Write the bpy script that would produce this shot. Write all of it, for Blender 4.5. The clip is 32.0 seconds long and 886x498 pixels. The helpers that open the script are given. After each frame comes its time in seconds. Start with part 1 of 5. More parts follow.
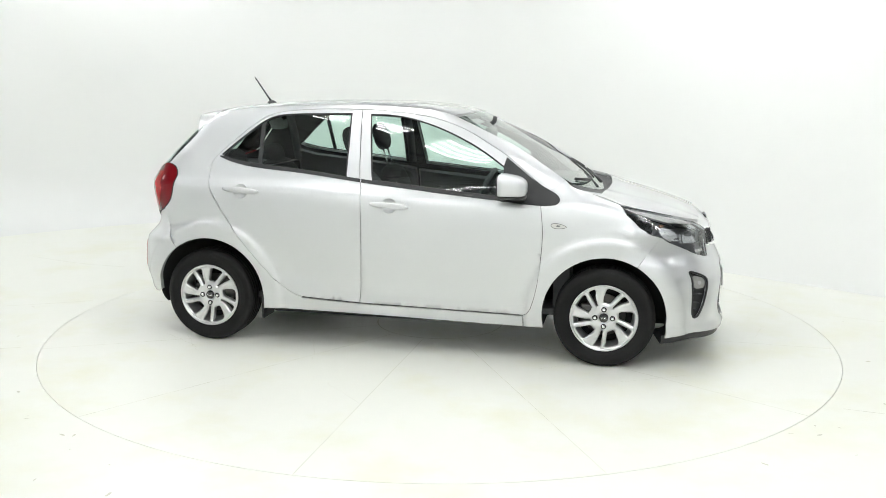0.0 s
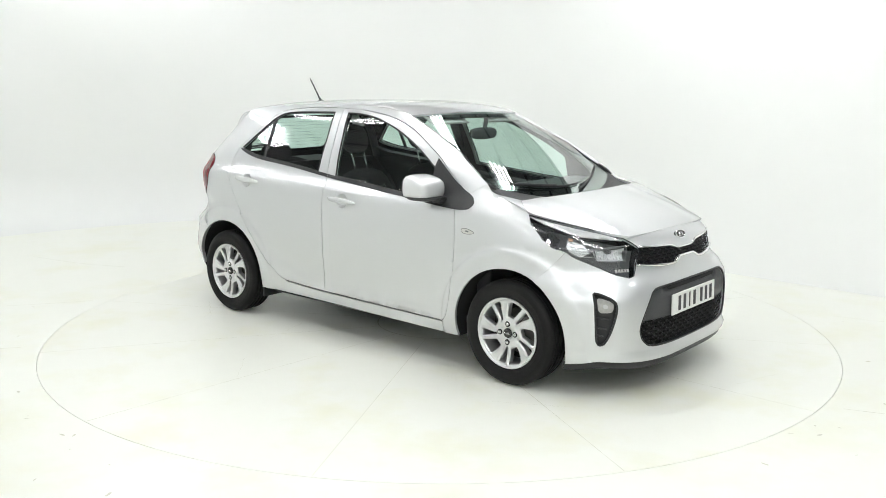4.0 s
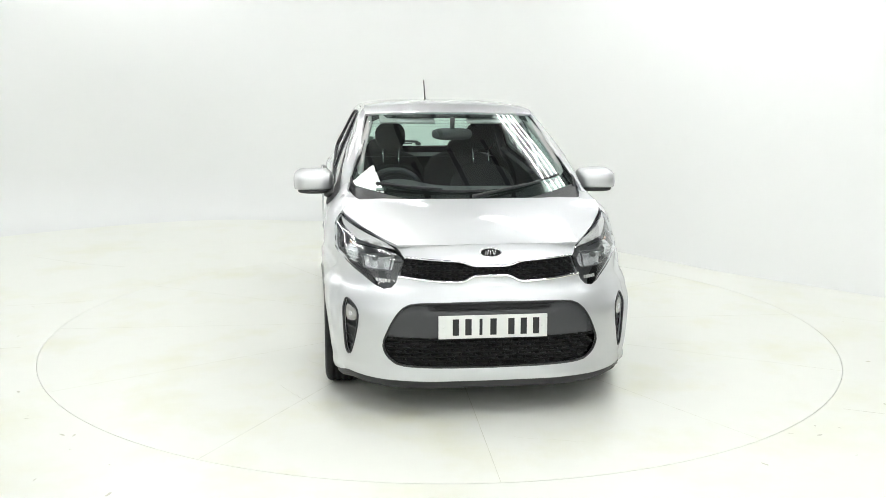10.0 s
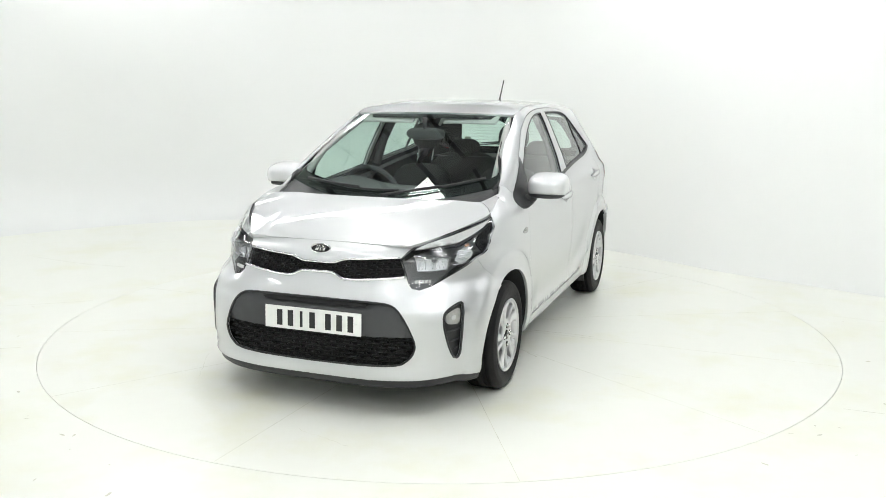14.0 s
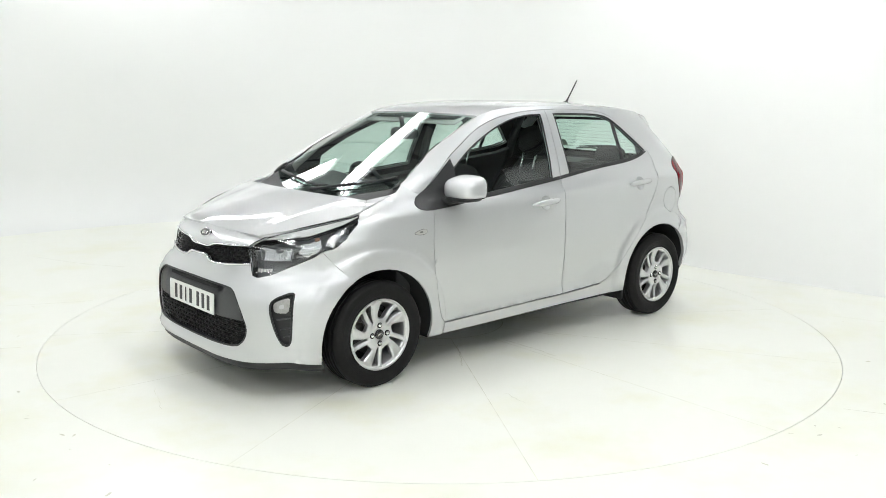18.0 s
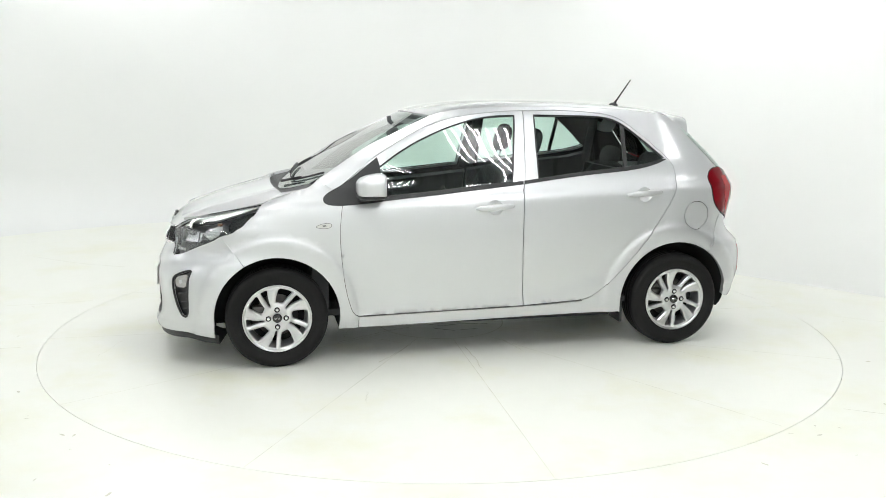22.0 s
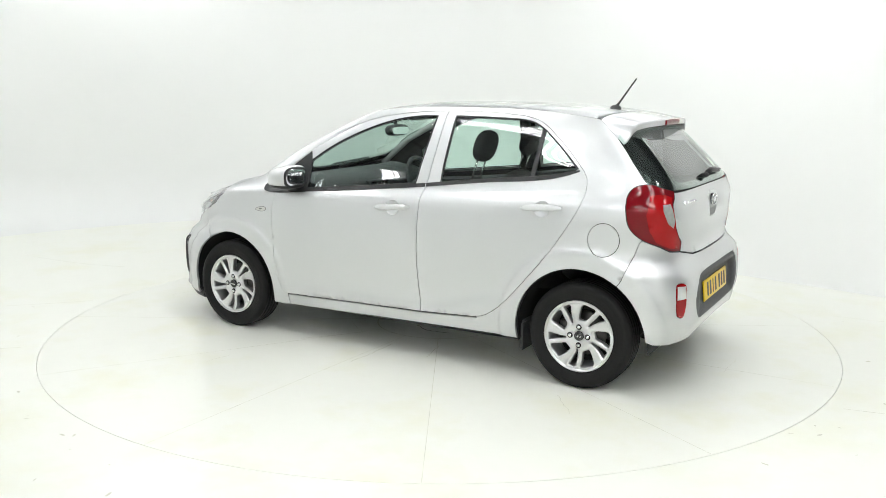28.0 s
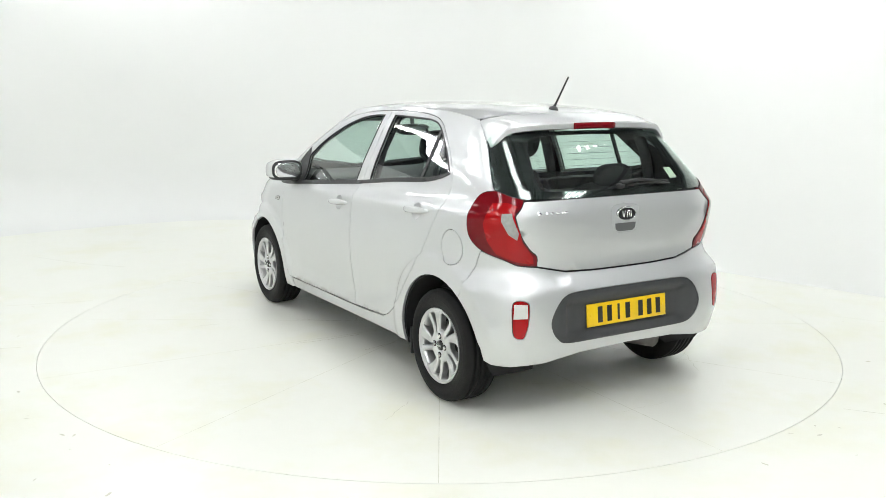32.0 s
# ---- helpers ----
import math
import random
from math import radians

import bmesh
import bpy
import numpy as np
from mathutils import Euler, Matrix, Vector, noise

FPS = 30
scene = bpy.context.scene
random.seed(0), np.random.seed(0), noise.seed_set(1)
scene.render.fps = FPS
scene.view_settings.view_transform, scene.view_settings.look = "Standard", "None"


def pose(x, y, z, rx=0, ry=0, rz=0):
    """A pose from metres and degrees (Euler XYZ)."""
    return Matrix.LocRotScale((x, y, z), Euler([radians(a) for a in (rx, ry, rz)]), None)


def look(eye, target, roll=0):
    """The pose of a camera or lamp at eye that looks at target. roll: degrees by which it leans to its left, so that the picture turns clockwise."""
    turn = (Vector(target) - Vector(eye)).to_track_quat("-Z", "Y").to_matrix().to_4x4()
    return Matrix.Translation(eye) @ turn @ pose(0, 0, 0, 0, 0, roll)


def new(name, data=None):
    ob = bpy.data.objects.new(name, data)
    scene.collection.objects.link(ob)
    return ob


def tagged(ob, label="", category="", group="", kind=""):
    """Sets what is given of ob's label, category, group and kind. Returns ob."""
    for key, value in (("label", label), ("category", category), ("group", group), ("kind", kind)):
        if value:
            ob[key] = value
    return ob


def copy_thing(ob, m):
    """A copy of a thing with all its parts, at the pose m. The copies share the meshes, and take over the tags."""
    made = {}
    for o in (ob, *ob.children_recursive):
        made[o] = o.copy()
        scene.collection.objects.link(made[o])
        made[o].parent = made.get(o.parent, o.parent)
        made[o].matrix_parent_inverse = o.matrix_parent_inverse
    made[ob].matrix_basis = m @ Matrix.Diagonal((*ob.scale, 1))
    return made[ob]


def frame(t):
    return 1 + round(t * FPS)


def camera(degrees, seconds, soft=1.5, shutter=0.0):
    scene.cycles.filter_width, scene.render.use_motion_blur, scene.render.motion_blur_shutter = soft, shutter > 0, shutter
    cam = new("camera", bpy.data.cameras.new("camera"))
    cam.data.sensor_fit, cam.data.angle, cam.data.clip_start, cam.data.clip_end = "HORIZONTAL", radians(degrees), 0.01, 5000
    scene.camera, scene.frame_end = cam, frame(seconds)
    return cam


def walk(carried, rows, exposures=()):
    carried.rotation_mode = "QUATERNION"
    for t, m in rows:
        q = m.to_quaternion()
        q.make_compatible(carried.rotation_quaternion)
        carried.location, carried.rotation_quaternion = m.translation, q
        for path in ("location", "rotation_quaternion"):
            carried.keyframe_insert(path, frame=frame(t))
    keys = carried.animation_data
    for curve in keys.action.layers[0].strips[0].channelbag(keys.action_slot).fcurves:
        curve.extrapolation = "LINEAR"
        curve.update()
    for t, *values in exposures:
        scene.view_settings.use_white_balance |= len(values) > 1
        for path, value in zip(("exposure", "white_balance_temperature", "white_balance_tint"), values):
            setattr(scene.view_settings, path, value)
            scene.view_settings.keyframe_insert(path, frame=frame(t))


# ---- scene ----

# ---------------------------------------------------------------- camera and its walk
EYE = Vector((0.0, -5.773, 1.554))
AIM = EYE + Vector((math.sin(radians(0.157)) * math.cos(radians(10.37)), math.cos(radians(10.37)), -math.sin(radians(10.37))))
cam = camera(53.38, 32.0, soft=0.8)
walk(cam, [(0.0, look(EYE, AIM, 0.38)), (32.0, look(EYE, AIM, 0.38))], exposures=[(0.0, 0.0), (32.0, 0.0)])


def turn_at(t):
    """The turntable's angle in degrees."""
    return -11.96 - 7.067 * t - 0.140 * (t - 16.0) ** 2 / 100.0


# ---------------------------------------------------------------- world: a closed studio, only a trace of stray light
world = bpy.data.worlds.new("studio_world")
scene.world = world
world.use_nodes = True
world.node_tree.nodes["Background"].inputs[0].default_value = (0.9, 0.95, 1.0, 1)
world.node_tree.nodes["Background"].inputs[1].default_value = 0.05
TUBE_POWER = 23.6
SOFTBOX_POWER = 9.5


# ---------------------------------------------------------------- materials
def material(name, color=(0.5, 0.5, 0.5), rough=0.5, metal=0.0, coat=0.0, spec=0.5, grain=0.0, grain_scale=200.0,
             bump=0.0, bump_scale=300.0, stain=0.0, stain_scale=3.0, stain_color=None):
    m = bpy.data.materials.new(name)
    m.use_nodes = True
    nt = m.node_tree
    p = nt.nodes["Principled BSDF"]
    p.inputs["Base Color"].default_value = (*color, 1)
    p.inputs["Roughness"].default_value = rough
    p.inputs["Metallic"].default_value = metal
    p.inputs["Coat Weight"].default_value = coat
    p.inputs["Coat Roughness"].default_value = 0.03
    p.inputs["Specular IOR Level"].default_value = spec
    tc = nt.nodes.new("ShaderNodeTexCoord")
    col = None
    if grain or stain:
        base = nt.nodes.new("ShaderNodeRGB")
        base.outputs[0].default_value = (*color, 1)
        col = base.outputs[0]
    if grain:
        n = nt.nodes.new("ShaderNodeTexNoise")
        n.inputs["Scale"].default_value = grain_scale
        n.inputs["Detail"].default_value = 4
        nt.links.new(tc.outputs["Object"], n.inputs["Vector"])
        mr = nt.nodes.new("ShaderNodeMapRange")
        mr.inputs["To Min"].default_value, mr.inputs["To Max"].default_value = 1 - grain, 1 + grain
        nt.links.new(n.outputs["Fac"], mr.inputs["Value"])
        mx = nt.nodes.new("ShaderNodeVectorMath")
        mx.operation = "SCALE"
        nt.links.new(col, mx.inputs[0])
        nt.links.new(mr.outputs[0], mx.inputs["Scale"])
        col = mx.outputs[0]
    if stain:
        n = nt.nodes.new("ShaderNodeTexNoise")
        n.inputs["Scale"].default_value = stain_scale
        n.inputs["Detail"].default_value = 6
        n.inputs["Roughness"].default_value = 0.6
        nt.links.new(tc.outputs["Object"], n.inputs["Vector"])
        mr = nt.nodes.new("ShaderNodeMapRange")
        mr.inputs["From Min"].default_value, mr.inputs["From Max"].default_value = 0.5, 0.75
        mr.inputs["To Max"].default_value = stain
        nt.links.new(n.outputs["Fac"], mr.inputs["Value"])
        mx = nt.nodes.new("ShaderNodeMix")
        mx.data_type = "RGBA"
        nt.links.new(mr.outputs[0], mx.inputs["Factor"])
        nt.links.new(col, mx.inputs["A"])
        mx.inputs["B"].default_value = (*(stain_color or [c * 0.6 for c in color]), 1)
        col = mx.outputs["Result"]
    if col:
        nt.links.new(col, p.inputs["Base Color"])
    if bump:
        n = nt.nodes.new("ShaderNodeTexNoise")
        n.inputs["Scale"].default_value = bump_scale
        n.inputs["Detail"].default_value = 3
        nt.links.new(tc.outputs["Object"], n.inputs["Vector"])
        b = nt.nodes.new("ShaderNodeBump")
        b.inputs["Strength"].default_value = bump
        b.inputs["Distance"].default_value = 0.002
        nt.links.new(n.outputs["Fac"], b.inputs["Height"])
        nt.links.new(b.outputs[0], p.inputs["Normal"])
    return m


def glass_material(name, tint, gloss=1.0, rough=0.0):
    """A thin pane: tinted see-through with a Fresnel reflection."""
    m = bpy.data.materials.new(name)
    m.use_nodes = True
    nt = m.node_tree
    nt.nodes.remove(nt.nodes["Principled BSDF"])
    tr = nt.nodes.new("ShaderNodeBsdfTransparent")
    tr.inputs[0].default_value = (*tint, 1)
    gl = nt.nodes.new("ShaderNodeBsdfGlossy")
    gl.inputs["Roughness"].default_value = rough
    gl.inputs["Color"].default_value = (gloss, gloss, gloss, 1)
    lw = nt.nodes.new("ShaderNodeLayerWeight")
    lw.inputs["Blend"].default_value = 0.5
    pw = nt.nodes.new("ShaderNodeMath")
    pw.operation = "POWER"
    pw.inputs[1].default_value = 4.0
    nt.links.new(lw.outputs["Facing"], pw.inputs[0])
    fr = nt.nodes.new("ShaderNodeMath")
    fr.operation = "MULTIPLY_ADD"
    fr.inputs[1].default_value, fr.inputs[2].default_value = 0.9, 0.075
    nt.links.new(pw.outputs[0], fr.inputs[0])
    mx = nt.nodes.new("ShaderNodeMixShader")
    nt.links.new(fr.outputs[0], mx.inputs[0])
    nt.links.new(tr.outputs[0], mx.inputs[1])
    nt.links.new(gl.outputs[0], mx.inputs[2])
    nt.links.new(mx.outputs[0], nt.nodes["Material Output"].inputs[0])
    return m


def glow_material(name, color, power):
    m = bpy.data.materials.new(name)
    m.use_nodes = True
    p = m.node_tree.nodes["Principled BSDF"]
    p.inputs["Base Color"].default_value = (0.9, 0.9, 0.9, 1)
    p.inputs["Emission Color"].default_value = (*color, 1)
    p.inputs["Emission Strength"].default_value = power
    return m


M_WALL = material("white_studio_paint", (0.81, 0.82, 0.805), 0.7, grain=0.01, grain_scale=2.0, bump=0.05, bump_scale=60)
M_FLOOR = material("white_floor_paint", (0.83, 0.84, 0.775), 0.33, spec=0.4, grain=0.015, grain_scale=9, stain=0.45, stain_scale=1.3,
                   stain_color=(0.74, 0.73, 0.50), bump=0.06, bump_scale=25)
M_DISC = material("white_turntable_paint", (0.83, 0.84, 0.775), 0.30, spec=0.4, grain=0.015, grain_scale=9, stain=0.48, stain_scale=1.6,
                  stain_color=(0.73, 0.72, 0.48), bump=0.06, bump_scale=25)
M_SEAM = material("seam_dirt", (0.68, 0.68, 0.59), 0.8, grain=0.3, grain_scale=6)
M_RIMGAP = material("rim_gap_dirt", (0.40, 0.40, 0.34), 0.8, grain=0.5, grain_scale=3)
M_STAIN = material("yellow_scuff", (0.74, 0.72, 0.52), 0.6, grain=0.1, grain_scale=30)
M_RUBBERMARK = material("tyre_scuff", (0.62, 0.61, 0.52), 0.7, grain=0.25, grain_scale=30)
M_ROOFMETAL = material("grey_ribbed_metal", (0.27, 0.28, 0.28), 0.6, grain=0.12, grain_scale=3)
M_BACKWALL = material("grey_block_wall", (0.20, 0.20, 0.20), 0.85, grain=0.15, grain_scale=5)
M_FIXTURE = material("light_fixture_metal", (0.30, 0.30, 0.30), 0.4, grain=0.05)
M_TUBE = glow_material("tube_glow", (0.98, 0.993, 1.0), TUBE_POWER)
M_SOFTBOX = glow_material("softbox_glow", (1.0, 0.99, 0.96), SOFTBOX_POWER)

M_PAINT = material("silver_metallic_paint", (0.635, 0.648, 0.656), 0.45, metal=0.72, coat=1.0, grain=0.05, grain_scale=900)
# for black parts; elsewhere its near-black replaces shade in gaps, hollows and recesses
M_GAP = material("dark_gap", (0.012, 0.012, 0.013), 0.8, grain=0.1)
M_TRIM = material("black_plastic_trim", (0.022, 0.023, 0.024), 0.45, grain=0.12, grain_scale=400, bump=0.25, bump_scale=900)
M_MESH = material("black_grille_plastic", (0.012, 0.012, 0.013), 0.55, spec=0.3, grain=0.1)
M_GREYTRIM = material("dark_grey_plastic", (0.045, 0.047, 0.05), 0.5, grain=0.1, grain_scale=400, bump=0.2, bump_scale=800)
M_GLOSSBLACK = material("gloss_black", (0.008, 0.008, 0.009), 0.08, coat=0.5)
M_CHROME = material("chrome", (0.85, 0.86, 0.87), 0.07, metal=1.0, grain=0.03, grain_scale=60)
M_RUBBER = material("tyre_rubber", (0.008, 0.008, 0.008), 0.60, spec=0.22, grain=0.18, grain_scale=90, bump=0.3, bump_scale=500, stain=0.25, stain_scale=9,
                    stain_color=(0.016, 0.0155, 0.0145))
M_ALLOY = material("alloy_silver", (0.62, 0.625, 0.63), 0.30, metal=0.85, coat=0.4, grain=0.04, grain_scale=300)
M_BRAKE = material("brake_steel", (0.13, 0.125, 0.12), 0.40, metal=0.9, grain=0.15, grain_scale=60)
M_FABRIC = material("black_seat_fabric", (0.020, 0.020, 0.022), 0.95, grain=0.3, grain_scale=250, bump=0.5, bump_scale=500)
M_DASH = material("charcoal_dash_plastic", (0.050, 0.052, 0.054), 0.6, grain=0.15, grain_scale=300, bump=0.3, bump_scale=700)
M_HEADLINER = material("grey_headliner", (0.40, 0.40, 0.39), 0.95, grain=0.08, grain_scale=300)
M_GLASS = glass_material("green_tinted_glass", (0.80, 0.93, 0.88))
M_DARKGLASS = glass_material("privacy_glass", (0.55, 0.62, 0.60))
M_LENS = glass_material("clear_lens", (0.93, 0.95, 0.96))
M_RED = material("red_lens", (0.16, 0.003, 0.007), 0.10, coat=0.35, spec=0.15, grain=0.12, grain_scale=120)
M_BRIGHTRED = material("bright_red_lens", (0.34, 0.003, 0.005), 0.12, coat=0.35, spec=0.15, grain=0.1, grain_scale=150)
M_WHITELENS = material("white_lens", (0.62, 0.62, 0.60), 0.2, coat=1.0, grain=0.15, grain_scale=200)
M_CLEARGREY = material("clear_grey_lens", (0.30, 0.30, 0.29), 0.15, coat=1.0, grain=0.25, grain_scale=60)
M_AMBER = material("amber_lens", (0.42, 0.25, 0.17), 0.2, coat=1.0)
M_REFLECTOR = material("lamp_reflector", (0.82, 0.83, 0.84), 0.25, metal=0.55, grain=0.08, grain_scale=150)
M_LAMPGREY = material("lamp_housing_grey", (0.14, 0.143, 0.147), 0.32, metal=0.3, grain=0.1, grain_scale=100)
M_PLATEWHITE = material("white_plate", (0.80, 0.81, 0.78), 0.3, grain=0.02, grain_scale=60)
M_PLATEYELLOW = material("yellow_plate", (0.85, 0.56, 0.012), 0.3, grain=0.03, grain_scale=60)
M_PLATEINK = material("plate_ink", (0.015, 0.015, 0.016), 0.4)
M_LABELGREEN = material("paper_label", (0.62, 0.68, 0.55), 0.7)

# ---------------------------------------------------------------- small building helpers
SHIFT = Vector((-0.095, 0.023, 0.0))     # where the car stands on the turntable


def part(name, bm, mat, parent=None, label="", smooth=True):
    """Links a bmesh as one mesh object, under a thing or a part."""
    me = bpy.data.meshes.new(name)
    if smooth:
        for f in bm.faces:
            f.smooth = True
    bm.normal_update()
    bm.to_mesh(me)
    bm.free()
    return link(name, me, mat, parent, label)


def link(name, me, mat, parent=None, label=""):
    for one in (mat if isinstance(mat, (list, tuple)) else [mat]):
        if one and one.name not in me.materials:
            me.materials.append(one)
    ob = new(name, me)
    if parent:
        ob.parent = parent
        if parent.get("category"):
            ob.location = SHIFT
    if label:
        ob["label"] = label
    return ob


def box(bm, lo, hi, bevel=0.0, m=None):
    """A box between two corners, with rounded edges."""
    lo, hi = Vector(lo), Vector(hi)
    r = bmesh.ops.create_cube(bm, size=1.0)
    vs = r["verts"]
    bmesh.ops.scale(bm, vec=hi - lo, verts=vs)
    bmesh.ops.translate(bm, vec=(lo + hi) / 2, verts=vs)
    if bevel:
        es = list({e for v in vs for e in v.link_edges})
        r = bmesh.ops.bevel(bm, geom=es, offset=bevel, segments=3, profile=0.5, affect="EDGES")
        vs = list({v for f in r["faces"] for v in f.verts} | {v for v in vs if v.is_valid})
    if m:
        bmesh.ops.transform(bm, matrix=m, verts=[v for v in vs if v.is_valid])
    return vs


def tube(bm, pts, r, seg=8, closed=False, flat=1.0, cap=True):
    """A round bar along a run of points."""
    pts = [Vector(p) for p in pts]
    n = len(pts)
    rings = []
    for i, p in enumerate(pts):
        a = pts[(i - 1) % n] if closed or i else p
        b = pts[(i + 1) % n] if closed or i < n - 1 else p
        t = (b - a).normalized()
        s = t.cross(Vector((0, 0, 1)))
        if s.length < 1e-3:
            s = t.cross(Vector((0, 1, 0)))
        s.normalize()
        q = s.cross(t)
        rad = r[i] if isinstance(r, (list, tuple)) else r
        rings.append([bm.verts.new(p + (s * math.cos(k * math.tau / seg) + q * flat * math.sin(k * math.tau / seg)) * rad) for k in range(seg)])
    for i in range(n if closed else n - 1):
        A, B = rings[i], rings[(i + 1) % n]
        for k in range(seg):
            bm.faces.new((A[k], A[(k + 1) % seg], B[(k + 1) % seg], B[k]))
    if cap and not closed:
        bm.faces.new(rings[0][::-1])
        bm.faces.new(rings[-1])
    return rings


def lathe(bm, prof, seg=48, axis="Y"):
    """Turns a profile of (radius, along) round the y axis."""
    rings = []
    for r, h in prof:
        if r < 1e-6:
            rings.append([bm.verts.new((0, h, 0))])
        else:
            rings.append([bm.verts.new((r * math.cos(k * math.tau / seg), h, r * math.sin(k * math.tau / seg))) for k in range(seg)])
    for A, B in zip(rings, rings[1:]):
        for k in range(seg):
            k2 = (k + 1) % seg
            a, b = (A[0], A[0]) if len(A) == 1 else (A[k], A[k2])
            c, d = (B[0], B[0]) if len(B) == 1 else (B[k2], B[k])
            vs = [v for i, v in enumerate((a, b, c, d)) if v not in (a, b, c, d)[:i]]
            if len(vs) > 2:
                bm.faces.new(vs)
    return rings


def smooth_line(pts, step=0.03, closed=False):
    """A smooth curve through a few points, in short steps."""
    P = [np.array(p, float) for p in pts]
    n = len(P)
    out = []
    for i in range(n if closed else n - 1):
        p1, p2 = P[i], P[(i + 1) % n]
        p0 = P[(i - 1) % n] if closed or i else 2 * p1 - p2
        p3 = P[(i + 2) % n] if closed or i < n - 2 else 2 * p2 - p1
        k = max(1, int(np.linalg.norm(p2 - p1) / step + 0.5))
        for j in range(k):
            t = j / k
            out.append(0.5 * (2 * p1 + (p2 - p0) * t + (2 * p0 - 5 * p1 + 4 * p2 - p3) * t * t + (3 * p1 - p0 - 3 * p2 + p3) * t ** 3))
    if not closed:
        out.append(P[-1])
    return out


def curve(*pairs):
    """A smooth function through (at, value) pairs."""
    xs, ys = np.array([p[0] for p in pairs], float), np.array([p[1] for p in pairs], float)
    d = np.diff(ys) / np.diff(xs)
    h = np.diff(xs)
    s = np.zeros(len(xs))
    for i in range(1, len(xs) - 1):
        if d[i - 1] * d[i] > 0:
            w1, w2 = 2 * h[i] + h[i - 1], h[i] + 2 * h[i - 1]
            s[i] = (w1 + w2) / (w1 / d[i - 1] + w2 / d[i])
    s[0], s[-1] = d[0], d[-1]

    def f(x):
        x = min(max(x, xs[0]), xs[-1])
        i = min(max(int(np.searchsorted(xs, x)) - 1, 0), len(xs) - 2)
        t = (x - xs[i]) / h[i]
        return float((1 + 2 * t) * (1 - t) ** 2 * ys[i] + t * (1 - t) ** 2 * h[i] * s[i] + t * t * (3 - 2 * t) * ys[i + 1] + t * t * (t - 1) * h[i] * s[i + 1])
    return f


# ---------------------------------------------------------------- the studio
def studio():
    # footprint of the white wall, curved behind the turntable and running back past the camera
    foot = smooth_line([(-6.2, -5.2), (-6.2, -3.0), (-6.1, 1.2), (-5.3, 3.2), (-3.9, 4.55), (-2.4, 5.12), (-0.7, 4.65), (1.46, 2.90),
                        (2.44, 1.70), (3.39, 0.78), (4.3, -0.15), (4.8, -0.8)], 0.25)
    bm = bmesh.new()
    rows = []
    n = len(foot)
    for i, p in enumerate(foot):
        a, b = foot[max(i - 1, 0)], foot[min(i + 1, n - 1)]
        t = (b - a) / np.linalg.norm(b - a)
        inward = np.array([t[1], -t[0]])
        # the foot of the wall is rounded into the floor on one side and square on the other
        r = 0.55 * min(max((0.6 - p[0]) / 2.2, 0.0), 1.0)
        prof = []
        if r > 0.02:
            for k in range(9):
                a0 = math.pi / 2 * k / 8
                prof.append((r * (1 - math.sin(a0)), r * (1 - math.cos(a0))))
        else:
            prof = [(0.012 * (8 - k) / 8, 0.002 * k) for k in range(9)]
        prof += [(0.0, 1.0), (0.0, 1.8), (0.0, 2.4), (0.0, 2.78), (-0.12, 2.78), (-0.12, 0.0)]
        rows.append([bm.verts.new((p[0] + inward[0] * o, p[1] + inward[1] * o, z + (0.001 if z < 0.5 else 0.0))) for o, z in prof])
    for A, B in zip(rows, rows[1:]):
        for k in range(len(A) - 1):
            bm.faces.new((A[k], B[k], B[k + 1], A[k + 1]))
    wall = tagged(part("wall_cove", bm, M_WALL), "white painted curved studio wall running into the floor", "wall", kind="structure")
    # unseen wall, set close behind the camera to brighten flanks and lower windows
    bm = bmesh.new()
    box(bm, (-6.4, -7.0, 0), (6.0, -6.8, 3.84))
    tagged(part("wall_south", bm, M_WALL, smooth=False), "white painted wall behind the camera, unseen, set close to bounce light", "wall", kind="structure")

    # floor with a round opening for the turntable
    bm = bmesh.new()
    seg = 128
    R = 2.4875
    ring = [bm.verts.new((R * math.cos(k * math.tau / seg), R * math.sin(k * math.tau / seg), 0)) for k in range(seg)]
    low = [bm.verts.new((v.co.x, v.co.y, -0.08)) for v in ring]
    outer = []
    for k in range(seg):
        c, s = math.cos(k * math.tau / seg), math.sin(k * math.tau / seg)
        f = 10.0 / max(abs(c), abs(s))
        outer.append(bm.verts.new((c * f, s * f, 0)))
    for k in range(seg):
        j = (k + 1) % seg
        bm.faces.new((ring[k], outer[k], outer[j], ring[j]))
        bm.faces.new((low[k], ring[k], ring[j], low[j]))
    tagged(part("floor", bm, M_FLOOR, smooth=False), "glossy white painted studio floor with yellowish scuffs", "floor", kind="structure")
    bm = bmesh.new()
    v = [bm.verts.new((R * 1.05 * math.cos(k * math.tau / 64), R * 1.05 * math.sin(k * math.tau / 64), -0.06)) for k in range(64)]
    bm.faces.new(v)
    tagged(part("pit_floor", bm, M_RIMGAP, smooth=False), "dark dusty pit under the turntable", "floor", kind="structure")

    # ribbed roof; the sheets run along the light banks and meet in dark seams
    bm = bmesh.new()
    xs = sorted(x + d for x in np.arange(-13.0, 13.0, 0.46) for d in (0.0, 0.012, 0.042, 0.054))
    prev = None
    for i, x in enumerate(xs):
        z = 3.9 + (0.0 if i % 4 in (0, 3) else 0.05)
        pair = (bm.verts.new((x, -14.0, z)), bm.verts.new((x, 14.0, z)))
        if prev:
            f = bm.faces.new((prev[0], prev[1], pair[1], pair[0]))
            f.material_index = 1 if i % 4 else 0
        prev = pair
    bmesh.ops.transform(bm, matrix=pose(0, -1.6, 0, 0, 0, 26), verts=bm.verts[:])
